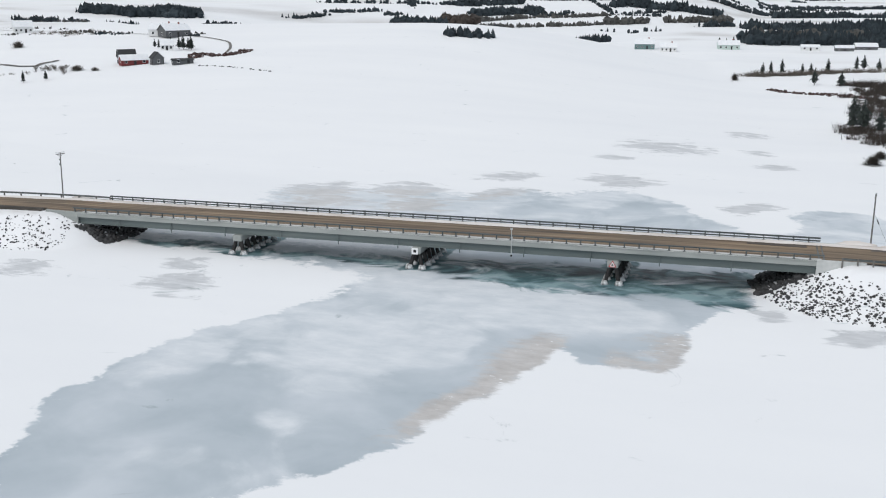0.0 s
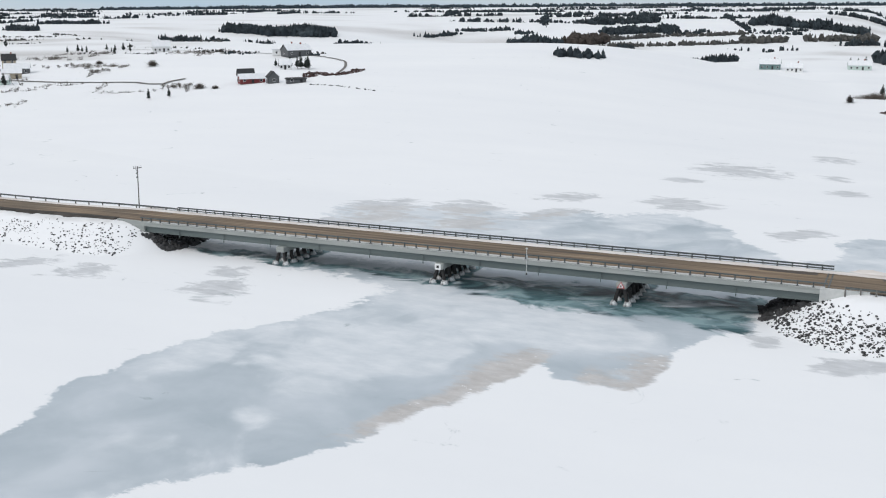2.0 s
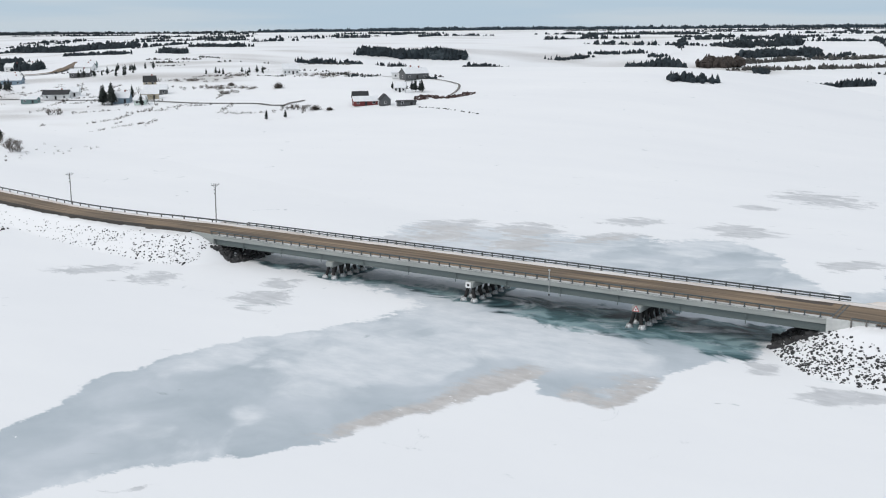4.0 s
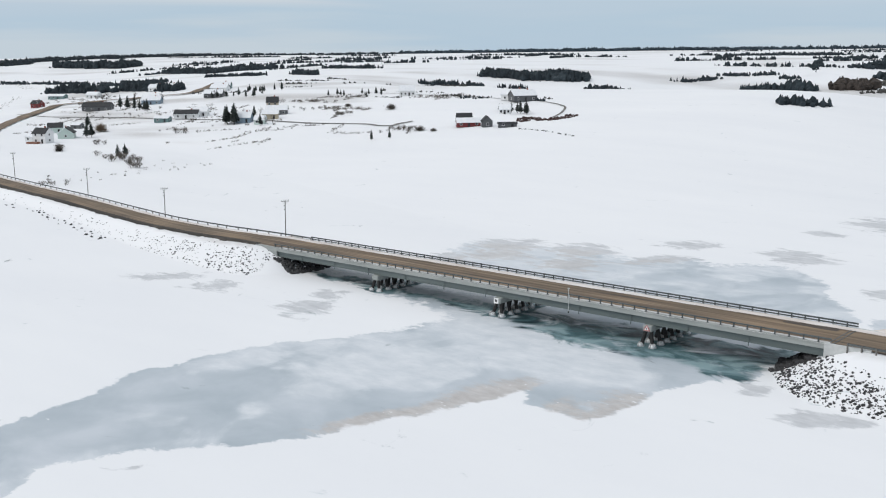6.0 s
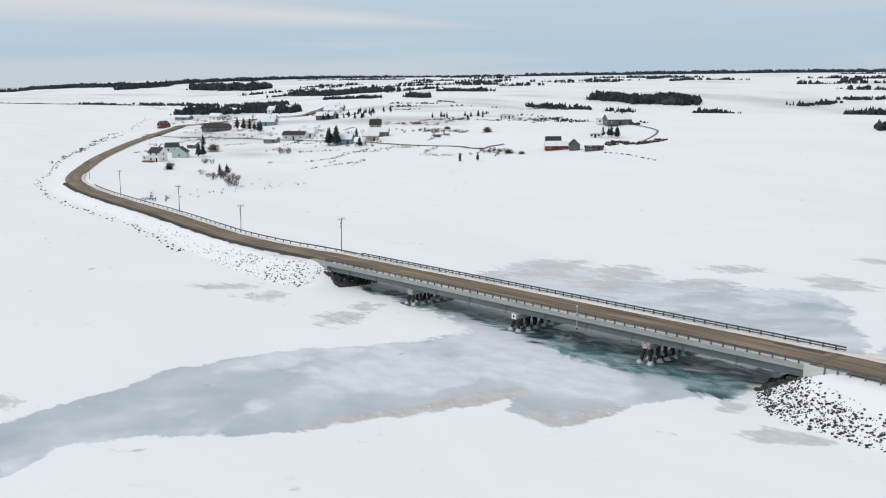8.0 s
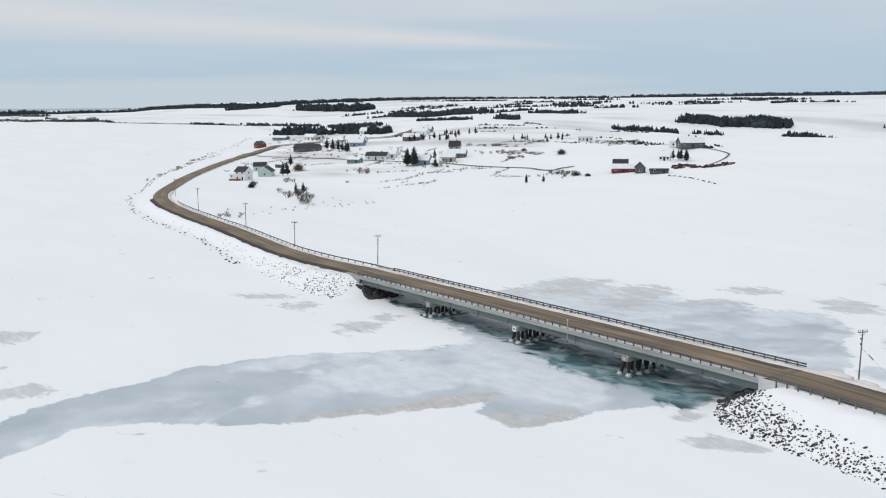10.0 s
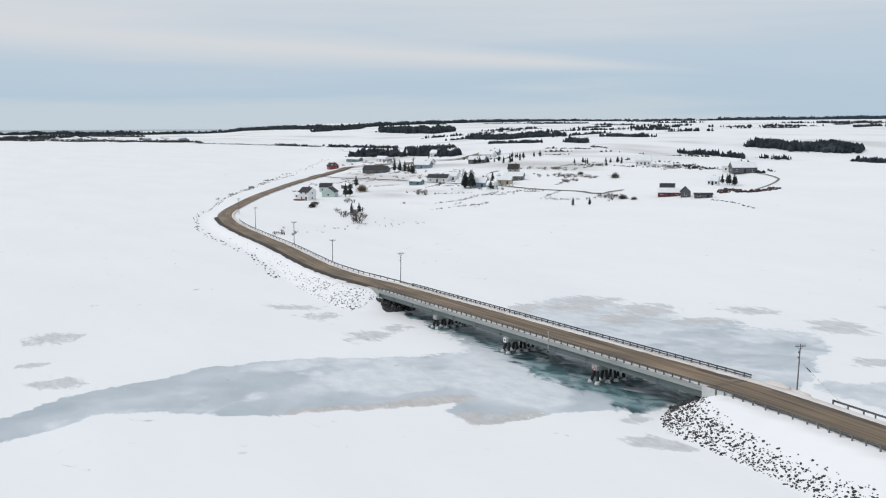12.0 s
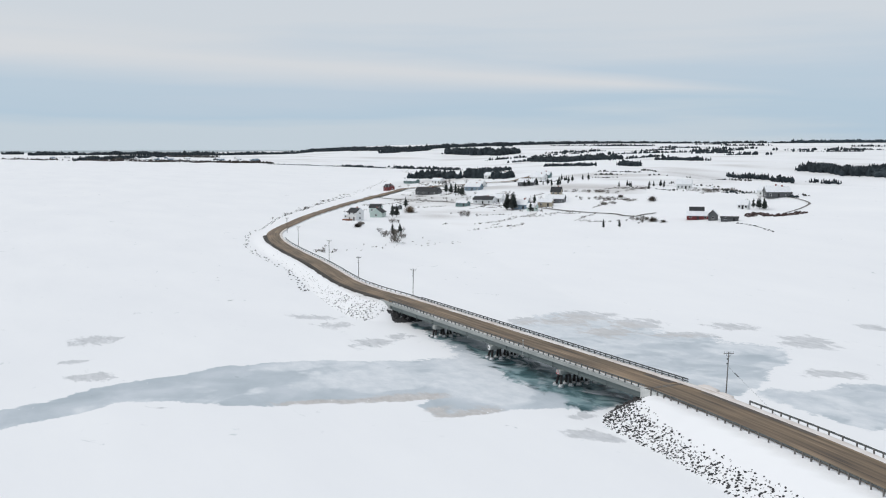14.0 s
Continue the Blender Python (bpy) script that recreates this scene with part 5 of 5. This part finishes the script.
def block(x0, y0, x1, y1, depth, gap, fray=0.25):
    """Spots that fill a belt of the given depth on the far side of a line, thinner at its ends."""
    ln = math.hypot(x1 - x0, y1 - y0)
    nx, ny = -(y1 - y0) / ln, (x1 - x0) / ln
    count = int(ln * abs(depth) / (0.42 * gap * gap))
    rs = np.random.RandomState(RNG.randrange(99999))
    t, d = rs.rand(count), rs.rand(count) * depth
    d = d * (0.55 + 0.9 * vnoise(x0 + t * ln, y0 + 0 * t, 22.0, 3, 1.0)) + 0.35 * depth * (vnoise(x0 + t * ln, y0 + 0 * t, 30.0, 3, 7.0) - 0.5)
    keep = vnoise(x0 + t * ln, d, 5.0, 3, 3.0) >= fray * (1.0 + 0.8 * (np.minimum(t, 1 - t) < 0.12))
    t, d = t[keep], d[keep]
    x, y = x0 + (x1 - x0) * t + nx * d + 1.6 * rs.randn(len(t)), y0 + (y1 - y0) * t + ny * d + 1.6 * rs.randn(len(t))
    return list(zip(x.tolist(), y.tolist()))


woods(block(-835.6, 350.2, -701, 350, 11.9, 2.3, 0.4) + block(-734.1, 365.9, -604.2, 351.5, 13.6, 2.3, 0.44) + block(-804.3, 363.3, -727, 365.8, 7.7, 2.6, 0.45), 2.8, 9.0, "dark spruce belt behind the village", 1, None, 0.6)
woods(block(-468.5, 565.7, -385.1, 605.2, 28.7, 2.3, 0.1), 5.7, 8.2, "dense dark wood on a snowy rise", 2, None, 0.4)
woods(block(-2372.4, 177.2, -2852, 529.6, -47.9, 7.2) + block(-2852, 529.6, -2921.6, 959.3, -55.9, 7.2) + block(-3032.7, 973.1, -2034.3, 897.8, 63.9, 7.2, 0.1) + block(-2038.2, 877.3, -2894.2, 2156.7, 55.9, 7.2, 0.2) + block(-2891.8, 2111.4, -2591, 2577.3, 39.9, 7.2, 0.15), 6, 11, "long dark forest line on the skyline", 3)
woods(block(-3260, 150, -3150, 420, 60, 7.2, 0.12) + block(-3150, 420, -2950, 640, 60, 7.2, 0.1) + block(-3560, 90, -3540, 150, 30, 6, 0.2) + block(-3500, 190, -3480, 260, 30, 6, 0.3), 7, 13, "dark forest belt beyond the far shore's houses", 22)
woods(block(-2698, 42, -2444, 158, 8, 3.6, 0.35) + block(-2444, 158, -2060, 390, 10, 3.6, 0.4) + block(-2060, 390, -1880, 520, 14, 3.4, 0.2), 2.2, 6.5, "brown leafless scrub on the far shore", 23, M_brush, 0.2)
woods(block(-2800, 250, -2560, 330, 22, 4.5, 0.45) + block(-2760, 420, -2440, 560, 22, 4.5, 0.45) + block(-2560, 210, -2330, 330, 14, 4, 0.5), 3, 7.5, "grey gardens and copses round the far shore's houses", 24, M_scrub, 0.3)
woods(block(-1868.5, 909.7, -1660, 951.6, 53.6, 4.8, 0.3), 9, 16, "dark wooded hill on the skyline", 20)
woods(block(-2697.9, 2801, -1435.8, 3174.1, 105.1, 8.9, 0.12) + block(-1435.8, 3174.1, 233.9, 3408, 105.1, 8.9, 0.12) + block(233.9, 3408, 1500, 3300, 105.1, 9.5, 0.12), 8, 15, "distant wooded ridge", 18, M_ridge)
woods(block(-2591, 2577.3, -2711, 2815.6, -33.9, 7.6, 0.3), 5.1, 9.3, "low thin tree line on the skyline", 21)
woods(block(-1229.6, 749.2, -827.6, 612.6, 25.1, 3.3), 5, 8.4, "grey mixed wood beyond the fields", 4)
woods(block(-646.2, 503.2, -597.9, 490.5, 7.5, 2.2), 4.2, 6.6, "dark wood beside the far road", 5)
woods(block(-709.9, 594.4, -623.3, 590.8, 14.6, 3.3), 3.3, 5.1, "dark wood beyond the far road", 6)
woods(block(-764.4, 480.8, -665.2, 491.4, 8.5, 2.2, 0.4), 3.2, 5.3, "grey copse beyond the fields", 7)
woods(block(-455.3, 474, -443.6, 511.5, 6.9, 2.1) + block(-436.5, 505.7, -427.1, 522.5, 5.7, 1.9) + block(-426.4, 529.6, -401.5, 551.5, 4.6, 2.1, 0.4), 2.9, 5.7, "scrub and spruces along field edges", 8, None, 0.4)
woods(block(-361, 569.2, -320, 583.3, 7.4, 2), 2.7, 4.8, "dark copse on the far shore", 9)
woods(block(-241.1, 306.8, -208.2, 303.9, 2.9, 1.3, 0.4) + block(-279.2, 312.5, -252.8, 310.1, 2.9, 1.3, 0.4), 0.9, 2.3, "low scrub round a far farm", 10)
woods(block(-356.4, 795.9, -315.1, 836.4, 7, 2.8) + block(-303.6, 813.2, -289.2, 816.6, 9.4, 2.8) + block(-357.8, 720.2, -345.4, 782.6, 5.6, 2.8), 3.3, 5.6, "scattered far copses", 11)
woods(block(-150, 403.7, -118.4, 395.4, 7.2, 2) + block(-93.3, 322.6, -72.5, 333.6, 4.6, 1.7) + block(-169.7, 745, -179.5, 772.5, 9.2, 2.2), 2.6, 5.1, "scrubby points on the far shore", 12, None, 0.4)
woods(block(-178, 914.5, -143.2, 985.8, 11.4, 4.1, 0.4) + block(-115.3, 823.9, -31.7, 823.1, 4.9, 4.1, 0.45) + block(-17.4, 903.3, 27.2, 943.1, 8.1, 3.3, 0.4), 4.1, 8.1, "sparse trees along far field edges", 13)
woods(block(36.3, 596.3, 106.5, 606.8, 19, 2.9, 0.2) + block(106.5, 605.9, 234, 589.5, 22.5, 3.3, 0.2) + block(32.2, 883.5, 297, 931.5, 34.6, 4.3, 0.2) + block(112.3, 587.3, 243, 562.5, 34.6, 2.9, 0.15) + block(64.4, 735.7, 297, 747, 34.6, 3.5, 0.2), 6.1, 10.4, "dark spruce plantation", 14, None, 0.7)
woods(block(-60, 1300, 110, 1325, 14.3, 4.4) + block(40, 1750, 330, 1790, 18, 4.8) + block(-884, 3116.5, -680.3, 3138.3, 14.3, 5), 4.8, 7.1, "distant woods", 15)
woods(block(-1605, 563.8, -1468, 588.4, 8.3, 3.1, 0.4) + block(-1509.2, 614.6, -1113.3, 583.7, 10.4, 3.8, 0.4) + block(-1132.7, 581.2, -720.9, 422.6, 6.3, 3.1, 0.45), 2.6, 6.3, "scrub along the far ice edge", 16)
woods(block(-1913.9, 489.3, -1384.3, 602.7, 5.6, 3.3, 0.3) + block(-2682.2, 219.5, -1913.9, 489.3, 5.6, 3.6, 0.3), 1.3, 3.6, "scrub along the far ice edge", 17)
woods(block(-100, 600, -60, 609, 4.5, 1.35, 0.12), 3.4, 7.2, "dark spruce windbreak beside the shore houses", 25, None, 0.85)
woods(block(-208, 765, -238, 771, -16, 2.6, 0.05), 8, 13, "dense leafless wood on the far shore", 26, M_brush, 0.1)
woods(block(-278, 766, -252, 750, 8, 2.4, 0.2) + block(-222, 858, -178, 974, 12, 3, 0.2) + block(-266, 933, -218, 1041, 26, 4.4, 0.2), 5, 9.5, "dark copses between the far fields", 27)
woods(block(-206, 813, -171, 922, 5, 2.4, 0.3) + block(-171, 922, -104, 998, 5, 2.4, 0.3) + block(-203, 740, -143, 836, 4, 2.2, 0.35) + block(-143, 836, -108, 907, 4, 2.2, 0.3), 2.5, 6.0, "hedgerows between the far fields", 28, M_scrub, 0.3)
woods(block(-108, 907, -61, 946, 5, 2.6, 0.3) + block(-46, 957, 16, 1006, 6, 2.6, 0.3) + block(40, 700, 120, 690, 6, 2.6, 0.3), 5, 11, "tall leafless trees along a far field", 29, M_scrub, 0.25)
woods(block(-118, 1062, 4, 1090, 30, 4.2, 0.12) + block(60, 1240, 240, 1262, 26, 4.6, 0.15), 6.5, 11, "dark far spruce wood", 30, None, 0.5)
rows = []
for k in range(75):
    a, r = radians(RNG.uniform(-4, 62)), RNG.uniform(900, 2700)
    cx, cy, ln, dr = -math.sin(a) * r, math.cos(a) * r, RNG.uniform(60, 220), radians(RNG.choice((20, 32, 110, 50)))
    if sdf(np.array([cx]), np.array([cy]), SHORE)[0] < 60:
        continue
    rows += block(cx, cy, cx + ln * math.cos(dr), cy + ln * math.sin(dr), 4, 2.8, 0.36)
woods(rows, 2.2, 6.5, "hedgerows between snowy fields", 19)

tagged(strip("distant_water", np.array([(-4750 + 90 * math.sin(0.9 * k), -2600 + 200 * k, 0.3) for k in range(34)], float), [-640, 0, 640], M_sea, 0, 0, 0, 60, 2), "grey open water beyond the sea ice", "water", kind="structure")
tagged(strip("distant_water", np.array([(-6900 + 120 * math.sin(0.7 * k), -3200 + 240 * k, 0.3) for k in range(34)], float), [-330, 0, 330], M_sea, 0, 0, 0, 60, 3), "grey lead of open water between ice floes", "water", kind="structure")

woods(block(-393.8, 316.4, -296.6, 310.9, 3.1, 1.9, 0.5) + block(-314, 324.9, -248.6, 313.4, 3.1, 1.9, 0.45) + block(-387.1, 352.1, -299.3, 335.5, 3.1, 1.9, 0.5) + block(-247.9, 321.8, -209.5, 316.5, 2.5, 1.6, 0.45) + block(-567.2, 332.9, -500.4, 343, 3.7, 1.9, 0.45) + block(-511.6, 373.8, -471.2, 377.8, 3.7, 1.9, 0.45)
      + block(-405, 406.9, -318.7, 377.4, 2.8, 1.7, 0.5) + block(-476.7, 403.5, -417, 414.3, 2.8, 1.7, 0.5) + block(-542.3, 398.9, -496, 402.9, 3.3, 1.7, 0.45) + block(-586, 429.6, -498.9, 424.8, 3.3, 1.7, 0.5) + block(-550.1, 455.5, -492.5, 432.3, 4.5, 1.9, 0.5), 0.7, 2.3, "grey leafless scrub along field edges", 34, M_scrub, 0.08)


LANE = curve_through([(-604.3, 217.7, 0), (-548.7, 212.7, 0), (-465.9, 214.2, 0), (-388.3, 212, 0), (-333.2, 214.5, 0), (-283.5, 210.1, 0), (-240.7, 213.9, 0), (-236.3, 222.2, 0), (-232.6, 228, 0)], 4.0)
LANE[:, 2] = [height(a, b) + 0.1 for a, b in LANE[:, :2]]
tagged(strip("village_lane", LANE, [-1.5, 0, 1.5], M_lane, 0.06), "narrow gritty lane across the snowy fields", "lane", kind="structure")

woods(block(-2220.1, 281.5, -1904.8, 498.8, 59.6, 7.9, 0.5), 2, 6, "leafless scrub round the far shore houses", 35, M_scrub, 0.1)
FARM_LANE = curve_through([(-386.5, 342.8, 0), (-303.5, 326.8, 0), (-234.9, 308.6, 0), (-205.8, 300.8, 0), (-190.3, 293.4, 0), (-176.7, 272.1, 0), (-168.7, 253.2, 0)], 6.0)
FARM_LANE[:, 2] = [height(a, b) + 0.12 for a, b in FARM_LANE[:, :2]]
tagged(strip("farm_lane", FARM_LANE, [-0.6, 0, 0.6], M_lane, 0.06), "narrow grey lane along the farm's shore", "lane", kind="structure")

# low hedges, weeds and fence lines between the lots
hedge = []
VILLAGE = [(-328.6, 140.6), (-405, 107.4), (-498.1, 175.4), (-581.6, 236.4), (-602.5, 271), (-450.4, 274.7), (-323.4, 250.2), (-235.6, 213.7), (-240.7, 181.4), (-254.7, 138.9)]
outline = [c for q in VILLAGE for c in q]
tries = 0
while len(hedge) < 900 and tries < 4000:
    tries += 1
    cx, cy = RNG.uniform(min(outline[::2]), max(outline[::2])), RNG.uniform(min(outline[1::2]), max(outline[1::2]))
    if sdf(np.array([cx]), np.array([cy]), outline)[0] < 0:
        continue
    dr, ln = radians(RNG.choice((28, 30, 118, 122, 75))), RNG.uniform(4, 26)
    for _ in range(int(ln * 1.3)):
        t = RNG.uniform(-0.5, 0.5) * ln
        hedge.append((cx + t * math.cos(dr) + RNG.gauss(0, 0.8), cy + t * math.sin(dr) + RNG.gauss(0, 0.8)))
tufts(hedge, 0.4, 1.3, "weeds, low hedges and fence lines poking through snow", 31, M_twig)
tufts(scatter(90, -506.5, 126.8, -847.4, 339.2, 2.5) + scatter(160, -1082.1, 481.3, -1400.6, 606.3, 5) + scatter(26, -224.4, 43.5, -240, 122, 5), 0.4, 1.2, "dry weeds along the shore", 32, M_twig)
for k in range(26):
    hx, hy = -2740 + 26 * k + RNG.uniform(-60, 60), 190 + 15 * k + RNG.uniform(-30, 60)
    house(hx, hy, RNG.uniform(0, 180), RNG.uniform(10, 16), 9, 3.2, RNG.choice((W_white, W_white, W_grey, W_blue)), (S, RNG.choice((S, R_dark))), 2.4, 2, False, False, "small far house on the snowy shore")
for hx, hy, hr, wl_ in ((-230.4, 305.7, 20, W_white), (-222.8, 302.4, 60, W_grey), (-634.7, 365.4, 30, W_mint), (-647.1, 360.3, 30, W_white), (-566.2, 366.7, 40, W_teal), (-548, 350.7, 30, W_white), (-503.9, 312.6, 40, W_grey), (-552.5, 293.7, 30, W_white), (-526.8, 276.6, 40, W_blue)):
    house(hx, hy, hr, 13, 8, 3.2, wl_, (S, R_dark), 2.6, 3, True, False, "snow-roofed farmhouse among bare trees")
